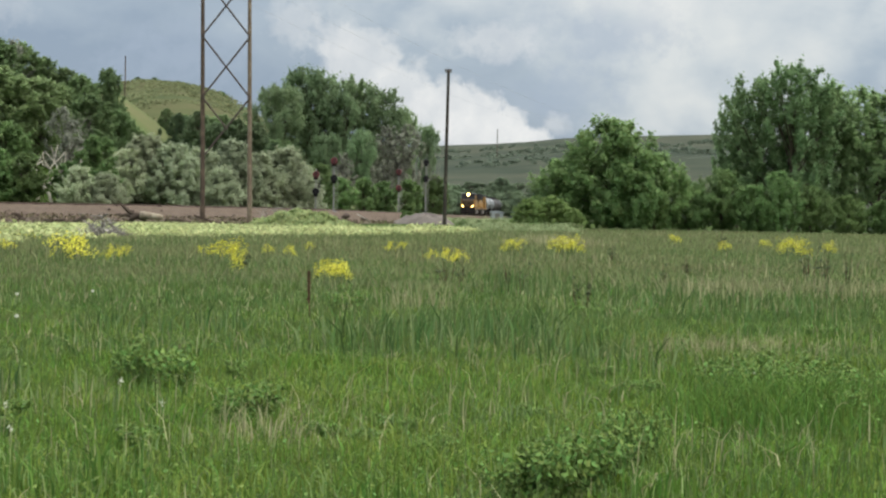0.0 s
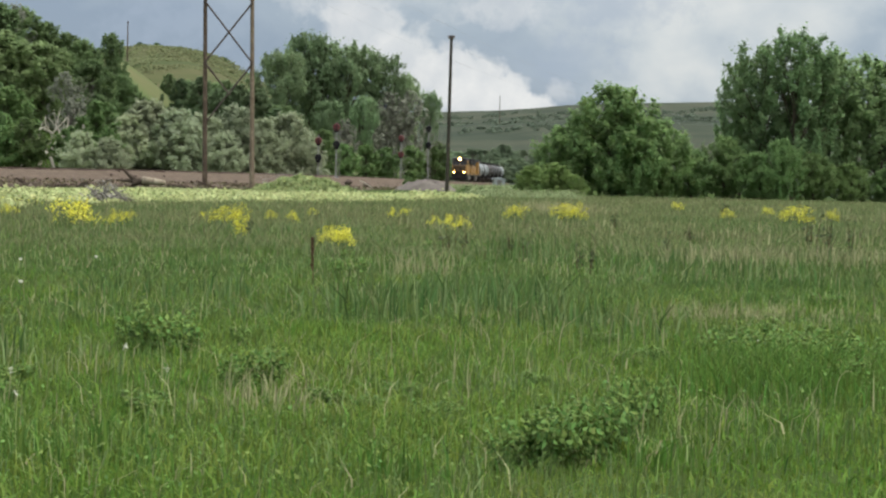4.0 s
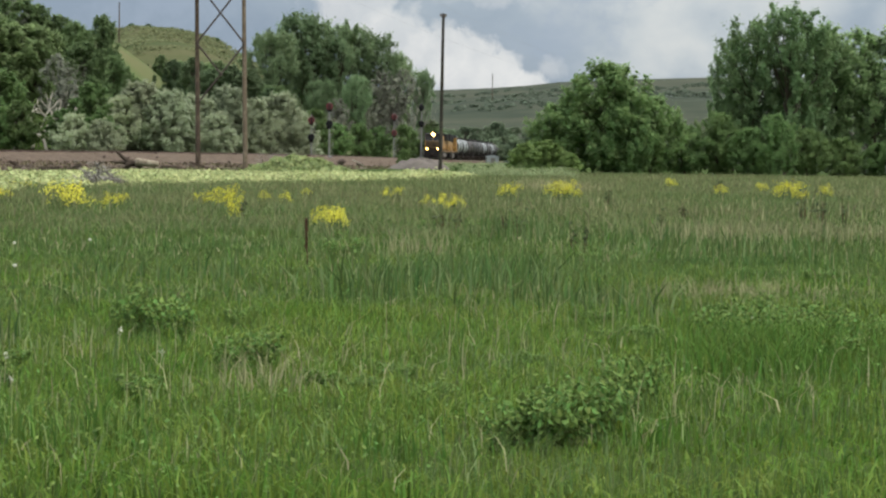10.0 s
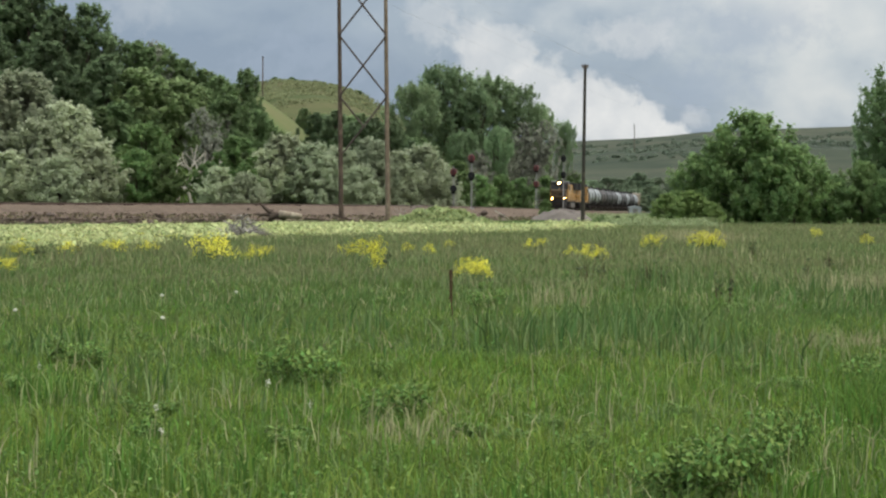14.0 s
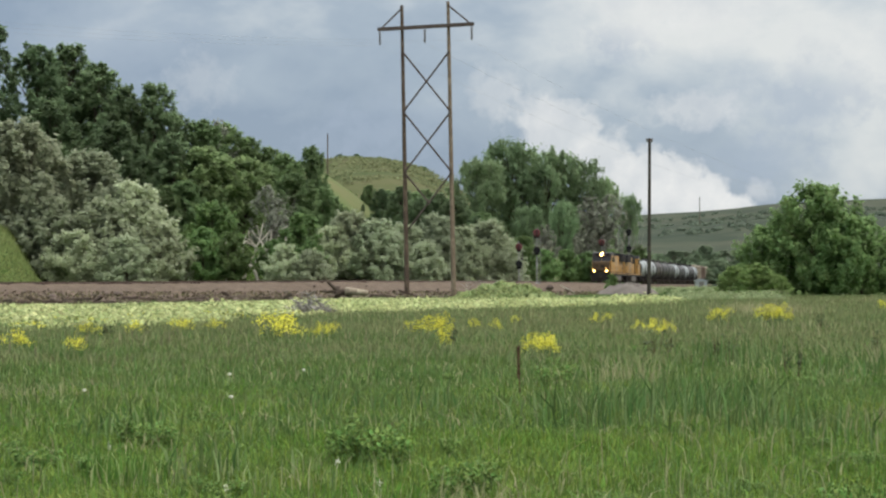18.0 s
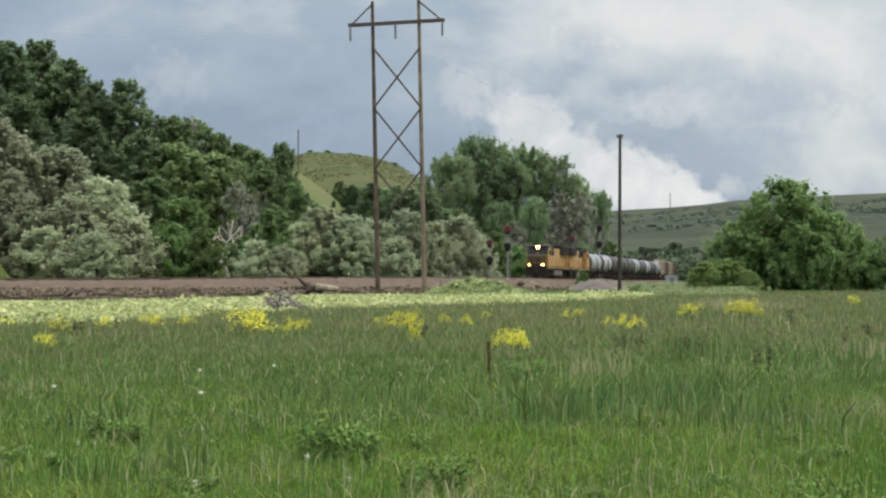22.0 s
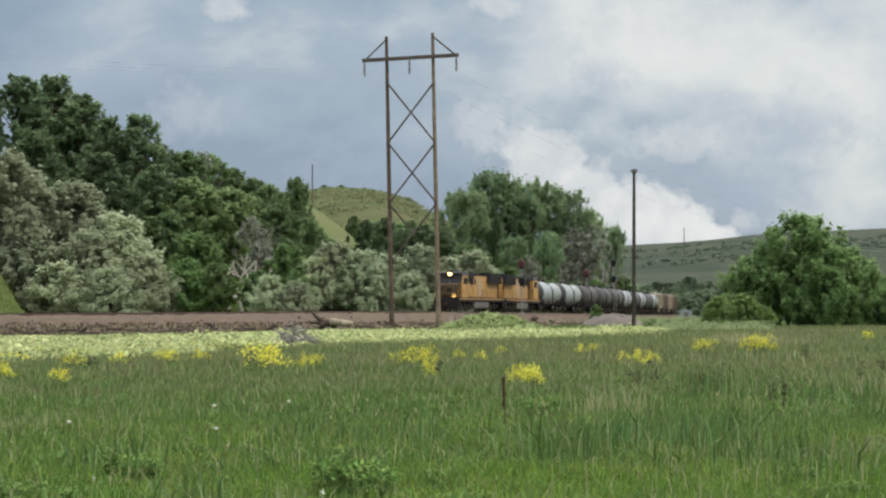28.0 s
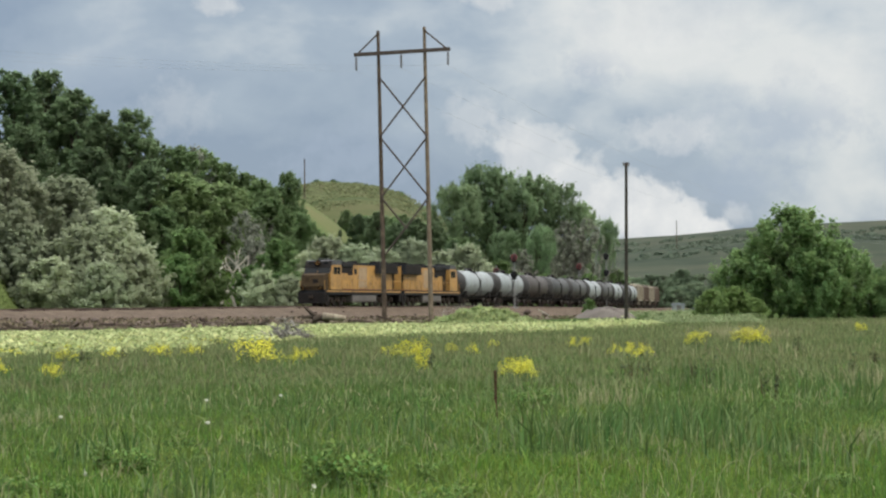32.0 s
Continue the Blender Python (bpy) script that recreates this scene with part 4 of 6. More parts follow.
    for y in (-0.965, 0.965):
        # dark upper bays before and behind the tall yellow middle
        for x0, x1, z0 in ((-10.1, -9.5, 1.75), (2.2, 3.5, 3.2), (3.55, 5.35, 3.4)):
            part("dark_panel", box((x0, y - 0.024, z0), (x1, y + 0.024, 4.29)), LOCO_BLACK, ob)
        part("faded_panel", box((-1.9, y - 0.012, 1.95), (0.4, y + 0.012, 4.05), 0.006), FADED, ob, "chalky faded patch of paint")
        part("air_intake", box((1.0, y - 0.016, 3.3), (1.7, y + 0.016, 3.9), 0.008), LOCO_GREY, ob)
        # black panel stands in for the dark gap between cab and hood
        part("dark_door", box((5.4, y - 0.03, 1.7), (6.55, y + 0.03, 4.28), 0.02), LOCO_BLACK, ob)
        for k in range(6):
            x = -9.3 + k * 1.2
            part("hood_door", box((x, y - 0.009, 1.80), (x + 1.12, y + 0.009, 3.15), 0.008), LOCO_YELLOW, ob)
        for x0, x1 in ((0.5, 2.1), (2.25, 3.7), (3.8, 5.3)):
            part("hood_door", box((x0, y - 0.009, 1.80), (x1, y + 0.009, 3.1), 0.008), LOCO_YELLOW, ob)
        part("red_stripe", box((-10.2, y - 0.014, 1.66), (6.6, y + 0.014, 1.74)), LOCO_RED, ob)
    part("radiator", prism([(-10.1, 3.45), (-4.2, 3.45), (-4.4, 4.62), (-9.9, 4.62)], -1.45, 1.45), LOCO_GREY, ob)
    for y in (-1.46, 1.46):
        part("radiator_grille", box((-9.7, y - 0.02, 3.52), (-4.6, y + 0.02, 4.45), 0.02), LOCO_BLACK, ob)
    for x in (-9.1, -7.9, -6.7):
        part("fan", lathe([(0, 0.55), (0.16, 0.55), (0.16, 0.2)], 18, "z"), LOCO_BLACK, ob, m=Matrix.Translation((x, 0, 4.65)))
    part("exhaust_stack", box((-0.6, -0.35, 4.4), (0.5, 0.35, 4.78), 0.04), LOCO_BLACK, ob)
    part("dynamic_brake", box((2.2, -1.1, 4.0), (5.3, 1.1, 4.62), 0.12), LOCO_GREY, ob)
    part("horn", rod((5.6, -0.2, 4.5), (5.9, 0.2, 4.66), 0.08), STEEL, ob)
    part("air_conditioner", box((7.0, -0.5, 4.7), (8.0, 0.5, 4.9), 0.05), LOCO_GREY, ob)
    part("fuel_tank", box((-3.6, -1.45, 0.35), (3.4, 1.45, 1.2), 0.2), surface("dusty_tank_grey", (0.15, 0.135, 0.12), (0.09, 0.08, 0.07), 0.7, scale=0.8), ob)
    for x in (-6.9, 6.9):
        truck(ob, x, 3, 1.85, 0.53)
    for x, s in ((10.95, 1), (-11.05, -1)):
        part("pilot", box((min(x, x + 0.25 * s), -1.5, 0.25), (max(x, x + 0.25 * s), 1.5, 1.35), 0.05), LOCO_BLACK, ob)
        part("coupler", box((min(x, x + 0.55 * s), -0.2, 0.75), (max(x, x + 0.55 * s), 0.2, 1.05), 0.05), BOGIE, ob)
        for y in (-1.35, 1.35):
            part("step", box((x - 0.55 * s - 0.3, y - 0.15, 0.45), (x - 0.55 * s + 0.3, y + 0.15, 1.6), 0.02), LOCO_BLACK, ob)
            part("grab_iron", rod((x - 0.1 * s, y, 1.6), (x - 0.1 * s, y, 2.6), 0.03, n=6), HANDRAIL, ob)
    for y in (-1.48, 1.48):
        rail = part("handrail", rod((-10.8, y, 2.65), (6.4, y, 2.65), 0.025, n=6), HANDRAIL, ob)
        for k in range(9):
            part("stanchion", rod((-10.8 + 2.15 * k, y, 1.65), (-10.8 + 2.15 * k, y, 2.65), 0.02, n=6), HANDRAIL, rail)
    # the length that this class has, 21.8 m over the couplers
    for o in ob.children_recursive:
        for v in o.data.vertices:
            v.co.x *= 0.965
        m = o.matrix_basis.copy()
        m.translation.x *= 0.965
        o.matrix_basis = m
    return ob


def tank_car(paint, label):
    """Tank car 17.3 m over the couplers, rails at z = 0."""
    ob = thing("tank_car", label, "tank car", group="tank cars of the train")
    r, mid = 1.56, 2.66
    part("tank", lathe([(-7.75, 0.5), (-7.66, 1.0), (-7.4, 1.36), (-7.0, r), (-0.35, r), (0.35, r), (7.0, r), (7.4, 1.36), (7.66, 1.0), (7.75, 0.5)], 30, "x"), paint, ob, m=Matrix.Translation((0, 0, mid)))
    for x in (-6.4, 6.4):
        part("tank_band", lathe([(x - 0.05, r + 0.015), (x + 0.05, r + 0.015)], 30, "x"), paint, ob, m=Matrix.Translation((0, 0, mid)))
    part("underframe", box((-8.2, -0.3, 0.75), (8.2, 0.3, 1.2), 0.03), LOCO_BLACK, ob)
    for s in (-1, 1):
        # dark shell over each end: the shade there is painted on
        part("tank_end", lathe([(s * 6.55, r + 0.012), (s * 7.02, r + 0.012), (s * 7.42, 1.375), (s * 7.68, 1.012), (s * 7.77, 0.5)], 30, "x"), TANK_END, ob, "dark tank end, shade put into its colour", Matrix.Translation((0, 0, mid)))
        # black strip added to stand for the shade under the tank
        part("side_sill", box((min(s * 0.1, s * 7.8), -1.42, 0.78), (max(s * 0.1, s * 7.8), -1.30, 1.30), 0.02), LOCO_BLACK, ob)
        part("bottom_pipe", rod((s * 4.4, -0.9, 0.95), (s * 0.8, -0.9, 0.95), 0.14, n=8), LOCO_BLACK, ob)
        part("saddle", box((s * 5.6 - 0.5, -1.3, 1.0), (s * 5.6 + 0.5, 1.3, 1.75), 0.04), LOCO_BLACK, ob)
        part("end_sill", box((s * 8.0 - 0.12, -1.4, 0.9), (s * 8.0 + 0.12, 1.4, 1.2), 0.03), LOCO_BLACK, ob)
        part("coupler", box((s * 8.35 - 0.3, -0.18, 0.75), (s * 8.35 + 0.3, 0.18, 1.05), 0.04), BOGIE, ob)
        part("end_rail", rod((s * 8.0, -1.4, 2.1), (s * 8.0, 1.4, 2.1), 0.03, n=6), LOCO_BLACK, ob)
        for y in (-1.4, 1.4):
            part("end_post", rod((s * 8.0, y, 1.0), (s * 8.0, y, 2.1), 0.03, n=6), LOCO_BLACK, ob)
        truck(ob, s * 5.6, 2, 1.7, 0.46)
    dome = part("manway", lathe([(0, 0.55), (0.3, 0.55), (0.38, 0.45), (0.42, 0.2)], 16, "z"), LOCO_BLACK, ob, m=Matrix.Translation((0, 0, mid + r - 0.06)))
    part("valve", rod((0.7, 0, -0.05), (0.7, 0, 0.3), 0.12, n=8), STEEL, dome)
    part("band", lathe([(-0.15, r + 0.03), (0.15, r + 0.03)], 30, "x"), LOCO_BLACK, ob, "dark spill band round the middle", Matrix.Translation((0, 0, mid)))
    part("platform", box((-0.95, -1.1, -0.02), (0.95, 1.1, 0.04)), LOCO_BLACK, ob, m=Matrix.Translation((0, 0, mid + r - 0.12)))
    for y in (-1.1, 1.1):
        part("platform_rail", rod((-0.95, y, mid + r + 0.85), (0.95, y, mid + r + 0.85), 0.025, n=6), LOCO_BLACK, ob)
        for x in (-0.95, 0.95):
            part("rail_post", rod((x, y, mid + r - 0.1), (x, y, mid + r + 0.85), 0.025, n=6), LOCO_BLACK, ob)
        for x in (-0.3, 0.3):
            part("ladder_side", rod((x, y * 1.45, 1.0), (x, y * 1.42, mid + 0.6), 0.03, n=6), LOCO_BLACK, ob)
        part("running_board", box((-7.8, y * 1.32 - 0.14, 1.15), (7.8, y * 1.32 + 0.14, 1.22)), LOCO_BLACK, ob)
    return ob


def hopper_car(paint, label):
    """Covered hopper, 17 m over the couplers."""
    ob = thing("hopper_car", label, "hopper car", group="hopper cars of the train")
    part("body", prism([(-7.7, 1.9), (-7.4, 4.1), (7.4, 4.1), (7.7, 1.9), (5.6, 1.3), (-5.6, 1.3)], -1.5, 1.5), paint, ob)
    part("roof", prism([(-7.6, 4.1), (-7.3, 4.5), (7.3, 4.5), (7.6, 4.1)], -1.3, 1.3), paint, ob)
    for k in range(13):
        x = -6.6 + 1.1 * k
        for y in (-1.54, 1.54):
            part("side_rib", box((x - 0.06, y - 0.06, 1.5), (x + 0.06, y + 0.06, 4.1)), paint, ob)
    for x in (-3.6, 0, 3.6):
        part("chute", prism([(x - 1.6, 1.4), (x + 1.6, 1.4), (x + 0.4, 0.5), (x - 0.4, 0.5)], -1.0, 1.0), paint, ob)
        part("hatch", lathe([(0, 0.5), (0.12, 0.5), (0.16, 0.3)], 14, "z"), paint, ob, m=Matrix.Translation((x, 0, 4.5)))
    part("underframe", box((-8.1, -0.35, 0.8), (8.1, 0.35, 1.25), 0.03), BOGIE, ob)
    for s in (-1, 1):
        part("end_sill", box((s * 8.0 - 0.12, -1.45, 0.95), (s * 8.0 + 0.12, 1.45, 1.35), 0.03), BOGIE, ob)
        part("coupler", box((s * 8.3 - 0.3, -0.18, 0.75), (s * 8.3 + 0.3, 0.18, 1.05), 0.04), BOGIE, ob)
        truck(ob, s * 6.0, 2, 1.75, 0.46)
        for y in (-1.2, 1.2):
            part("end_ladder", rod((s * 7.9, y, 1.2), (s * 7.6, y, 4.1), 0.035, n=6), BOGIE, ob)
    return ob


# near-black for tank ends turned from the sun, shade as colour
TANK_END = surface("shaded_tank_end", (0.030, 0.029, 0.029), (0.05, 0.045, 0.042), 0.7, scale=0.8)
TANK_WHITE = surface("dirty_white_tank_paint", (0.33, 0.36, 0.365), (0.25, 0.272, 0.275), 0.5, scale=0.4, grime=(0.19, 0.185, 0.175))
TANK_BROWN = surface("sooty_brown_tank_paint", (0.060, 0.046, 0.041), (0.036, 0.030, 0.028), 0.6, scale=0.4, grime=(0.09, 0.075, 0.065))
TANK_BLACK = surface("faded_black_tank_paint", (0.026, 0.027, 0.029), (0.045, 0.044, 0.043), 0.55, scale=0.4, grime=(0.07, 0.066, 0.06))
TANK_GREY = surface("dull_grey_tank_paint", (0.060, 0.061, 0.062), (0.042, 0.042, 0.041), 0.55, scale=0.4, grime=(0.10, 0.095, 0.088))
HOPPER_BROWN = surface("brown_hopper_paint", (0.15, 0.105, 0.075), (0.10, 0.07, 0.052), 0.65, scale=0.5, grime=(0.20, 0.15, 0.11))
HOPPER_TAN = surface("tan_hopper_paint", (0.36, 0.32, 0.24), (0.25, 0.21, 0.155), 0.6, scale=0.5, grime=(0.17, 0.12, 0.09))


def build_train():
    lead = locomotive()
    second = copy_thing(lead, Matrix.Identity(4))
    second["label"] = "yellow and grey diesel locomotive coupled backwards behind the leader"
    dark = surface("unlit_lamp_glass", (0.25, 0.25, 0.24), None, 0.15, scale=5.0)
    for o in second.children:
        if o.name.startswith(("headlamp", "ditch_lamp")):
            o.data = o.data.copy()
            o.data.materials[0] = dark
            o["label"] = "unlit lamp"
    train = [(lead, 21.8, 6.66, 0), (second, 21.8, 6.66, 180)]
    kinds = {}
    order = "wwbkgwgwgw"
    names = {"w": (TANK_WHITE, "dirty white tank car with dark ends and walkway"), "b": (TANK_BROWN, "sooty brown tank car"), "k": (TANK_BLACK, "faded black tank car"), "g": (TANK_GREY, "dull grey tank car")}
    for c in order:
        if c not in kinds:
            kinds[c] = tank_car(*names[c])
            train.append((kinds[c], TANK_PITCH, 5.6, 0))
        else:
            train.append((copy_thing(kinds[c], Matrix.Identity(4)), TANK_PITCH, 5.6, 0))
    hopper = hopper_car(HOPPER_TAN, "weathered tan covered hopper car at the train's end")
    brown = hopper_car(HOPPER_BROWN, "weathered brown covered hopper car at the train's end")
    train += [(hopper, 17.2, 6.0, 0), (brown, 17.2, 6.0, 0)]
    for car in (hopper, brown):
        train.append((copy_thing(car, Matrix.Identity(4)), 17.2, 6.0, 0))
    return train


TANK_PITCH = 17.3
TRAIN = build_train()


def motions():
    """The train rolls along the track at a steady pace, every vehicle on its own two trucks."""
    # metres still to go to the place reached at the end, the train gaining a little speed
    times = np.linspace(-4, 36, 401)
    to_go = np.interp(times, [-4, 0, 6, 9, 13, 19, 23, 26, 29, 32, 36], [306, 273, 223, 197, 168, 123, 90.5, 60.5, 30.5, 1.5, -38])
    to_go[20:-20] = np.convolve(to_go, np.ones(25) / 25, "same")[20:-20]
    behind = 0.0
    for ob, length, truck_at, turn in TRAIN:
        rows = []
        for k in range(65):
            t = k * 0.5
            mid = S_END - float(np.interp(t, times, to_go)) - behind - length / 2
            a, b = track(mid + truck_at), track(mid - truck_at)
            m = Matrix.Translation((a + b) / 2) @ (a - b).to_track_quat("X", "Z").to_matrix().to_4x4()
            if turn:
                m = m @ Matrix.Rotation(radians(turn), 4, "Z")
            rows.append((t, m))
        walk(ob, rows)
        behind += length


# ---- grass ----
def scatter(n, az0, az1, d0, d1, power=1.0):
    """n places in a wedge; power 1 spreads them evenly by distance, 2 evenly by area."""
    az = np.radians(az0 + (az1 - az0) * RNG.random(n))
    d = (d0 ** power + (d1 ** power - d0 ** power) * RNG.random(n)) ** (1 / power)
    x, y = d * np.sin(az), d * np.cos(az)
    return np.stack([x, y, ground_height(x, y)], 1)


def patch(p, size, seed=0.0):
    """Soft patchiness from 0 to 1 over the meadow."""
    x, y = p[:, 0] / size + seed, p[:, 1] / size - seed * 0.7
    v = np.sin(x + 1.7 * np.sin(y * 0.6 + seed)) + np.sin(y * 1.3 + 1.3 * np.sin(x * 0.8)) + 0.6 * np.sin(2.3 * x - 1.9 * y + seed)
    return np.clip(0.5 + v / 4.4, 0, 1)


def blades(name, root, height, width, material, label, category, lean=0.35, bend=0.5, parent=None):
    """Curved tapering blades: two joined quads each."""
    n = len(root)
    a = RNG.random(n) * 2 * math.pi
    across = np.stack([np.cos(a), np.sin(a), np.zeros(n)], 1) * np.broadcast_to(width, (n,))[:, None] * 0.5
    b = RNG.random(n) * 2 * math.pi
    tilt = np.stack([np.cos(b), np.sin(b), np.zeros(n)], 1) * (lean * RNG.random(n) ** 1.3)[:, None]
    up = np.array([0, 0, 1.0])
    h = np.broadcast_to(height, (n,))[:, None]
    mid = root + (up + tilt * 0.6) * h * 0.55
    tip = root + (up * (1 - 0.22 * RNG.random(n)[:, None] * bend) + tilt * (1.1 + bend * RNG.random(n)[:, None])) * h
    low = root - up * 0.03
    v = np.stack([low - across, low + across, mid + across * 0.85, mid - across * 0.85, tip + across * 0.12, tip - across * 0.12], 1).reshape(-1, 3)
    i = (np.arange(n) * 6)[:, None]
    f = np.concatenate([i + np.array([0, 1, 2, 3]), i + np.array([3, 2, 4, 5])], 0)
    ob = sheet(name, v, f, material, parent, smooth=True)
    if parent is None:
        tagged(ob, label, category, kind="stuff")
    return ob


STRIP_AZ = [-14, -10.5, -7.9, -5.2, -2.5, 0.2, 2.9, 4.7, 5.1]
STRIP_NEAR = [70, 71, 77, 98, 115, 119, 137, 159, 178]
STRIP_FAR = [150, 153, 158, 172, 194, 194, 184, 176, 178]


def in_strip(p):
    az, d = np.degrees(np.arctan2(p[:, 0], p[:, 1])), np.hypot(p[:, 0], p[:, 1])
    return (d > np.interp(az, STRIP_AZ, STRIP_NEAR) + 6 * RNG.random(len(p))) & (az < 4.9)


def build_grass():
    # short lush grass close by, thinning into mixed, drier grass far out
    p = scatter(120000, -14, 18.5, 10.5, 34, 1.2)
    lush = patch(p, 1.3, 2.0)
    tall = patch(p, 0.42, 7.0) * patch(p, 0.9, 1.0)
    h = (0.035 + 0.105 * RNG.random(len(p)) ** 1.8) * (0.5 + 0.5 * lush + 1.3 * tall)
    blades("meadow_grass", p, h, 0.008 + 0.011 * RNG.random(len(p)) ** 1.5, BLADE, "dense fresh green meadow grass", "grass", 1.15, 1.3)
    p = scatter(26000, -14, 18.5, 10.5, 36, 1.2)
    p = p[patch(p, 0.6, 4.0) > 0.45]
    blades("meadow_grass", p, 0.09 + 0.11 * RNG.random(len(p)), 0.005 + 0.005 * RNG.random(len(p)), REED, "taller blue-green grass", "grass", 0.6, 0.9)
    p = scatter(80000, -14, 18, 24, 75, 1.15)
    k = patch(p, 3.1, 5.0)
    blades("meadow_grass", p, (0.05 + 0.10 * RNG.random(len(p))) * (0.4 + 0.6 * k + 0.8 * patch(p, 0.8, 3.3)), 0.019 + 0.016 * RNG.random(len(p)), REED, "blue-green mixed meadow grass", "grass", 0.55, 0.9)
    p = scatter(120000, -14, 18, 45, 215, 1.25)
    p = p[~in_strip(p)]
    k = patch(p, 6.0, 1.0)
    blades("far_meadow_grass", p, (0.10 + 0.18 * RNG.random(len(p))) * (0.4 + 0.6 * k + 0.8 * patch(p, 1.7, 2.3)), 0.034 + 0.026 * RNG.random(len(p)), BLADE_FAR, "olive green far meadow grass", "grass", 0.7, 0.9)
    # broader dark and light blades standing out of the sward
    for count, mat, h0, w0, seed, label in ((9000, REED_DARK, 0.15, 0.012, 1.7, "broad dark green grass blades"), (6000, BLADE_LIGHT, 0.15, 0.008, 5.1, "pale tall grass blades")):
        p = scatter(count, -14, 18, 12, 62, 1.3)
        p = p[patch(p, 1.9, seed) * (0.5 + RNG.random(len(p))) > 0.5]
        d = np.hypot(p[:, 0], p[:, 1])
        blades("tall_grass", p, (h0 + 0.16 * RNG.random(len(p))) * np.interp(d, [12, 30, 62], [0.65, 1.0, 1.1]), w0 * np.interp(d, [12, 30, 62], [0.6, 1.2, 1.9]) * (0.7 + 0.6 * RNG.random(len(p))), mat, label, "grass", 0.55, 0.9)
    for count, mat, seed, label in ((9000, BLADE_SAGE, 3.9, "short grey-green blades in the sward"), (9000, BLADE_TALL, 8.3, "short dark green blades in the sward"), (3500, STRAW, 6.6, "short straw stubs in the sward")):
        p = scatter(count, -14, 18, 11, 46, 1.2)
        p = p[patch(p, 0.55, seed) * patch(p, 1.6, seed + 2) * (0.6 + 0.8 * RNG.random(len(p))) > 0.28]
        d = np.hypot(p[:, 0], p[:, 1])
        blades("short_grass", p, 0.10 + 0.13 * RNG.random(len(p)), np.interp(d, [11, 46], [0.009, 0.026]) * (0.7 + 0.7 * RNG.random(len(p))), mat, label, "grass", 0.9, 1.0)
    p = scatter(6000, -14, 18, 42, 190, 1.4)
    p = p[~in_strip(p)]
    p = p[patch(p, 5.0, 2.7) * (0.4 + RNG.random(len(p))) > 0.42]
    blades("brown_grass", p, 0.22 + 0.28 * RNG.random(len(p)), 0.02 + 0.02 * RNG.random(len(p)), SEEDHEAD, "mauve-brown seeding grass", "grass", 0.5, 0.7)
    p = scatter(26000, -15, -9.0, 205, 300, 1.0)
    # slope's sunshine is put into this lighter grass colour
    blades("slope_grass", p, 0.2 + 0.3 * RNG.random(len(p)), 0.10 + 0.1 * RNG.random(len(p)), surface("sunny_slope_grass", (0.195, 0.255, 0.085), (0.26, 0.285, 0.115), 0.8, scale=0.05, island=0.25, thin=0.45), "olive green grass on the slope beside the woods", "grass", 0.7, 0.9)
    # dead stems from last year
    p = scatter(2800, -14, 18, 12, 60, 1.2)
    p = p[patch(p, 2.2, 9.0) > 0.52]
    blades("dry_grass", p, 0.18 + 0.22 * RNG.random(len(p)), 0.006 + 0.004 * RNG.random(len(p)), STRAW, "scattered dry straw stems", "dry grass", 0.6, 0.8)
    p = scatter(5000, -14, 18, 55, 200, 1.3)
    p = p[~in_strip(p)]
    p = p[patch(p, 7.0, 4.0) > 0.5]
    blades("dry_grass", p, 0.25 + 0.25 * RNG.random(len(p)), 0.022 + 0.02 * RNG.random(len(p)), STRAW, "scattered dry straw stems", "dry grass", 0.5, 0.8)
    # small broad-leaved plants between the blades
    p = scatter(14000, -14, 18, 10, 40, 1.2)
    p = p[patch(p, 1.8, 3.0) > 0.55]
    p[:, 2] += 0.05 + 0.2 * RNG.random(len(p))
    q = unit(len(p)) * 0.7 + np.array([0, 0, 0.8])
    v, f = leaf_cards(p, q / np.linalg.norm(q, axis=1)[:, None], 0.010 + 0.012 * RNG.random(len(p)))
    tagged(sheet("clover", v, f, WEED), "small leafy plants among the grass", "weeds", kind="stuff")


build_grass()


def tuft(az, d, count, spread, height, width, material, name, label, category, lean=0.35, deep=1.0, bend=0.4, group=""):
    """A clump of blades as one plant."""
    c = at(az, d)
    ob = thing(name, label, category, group=group)
    xy = RNG.normal(size=(count, 2)) * np.array([spread, spread * deep]) * 0.5
    x, y = c.x + xy[:, 0], c.y + xy[:, 1]
    root = np.stack([x, y, ground_height(x, y)], 1)
    blades("blade_mass", root, height * (0.6 + 0.5 * RNG.random(count)), width * (0.7 + 0.6 * RNG.random(count)), material, "", "", lean, bend, ob)["kind"] = "stuff"
    return ob


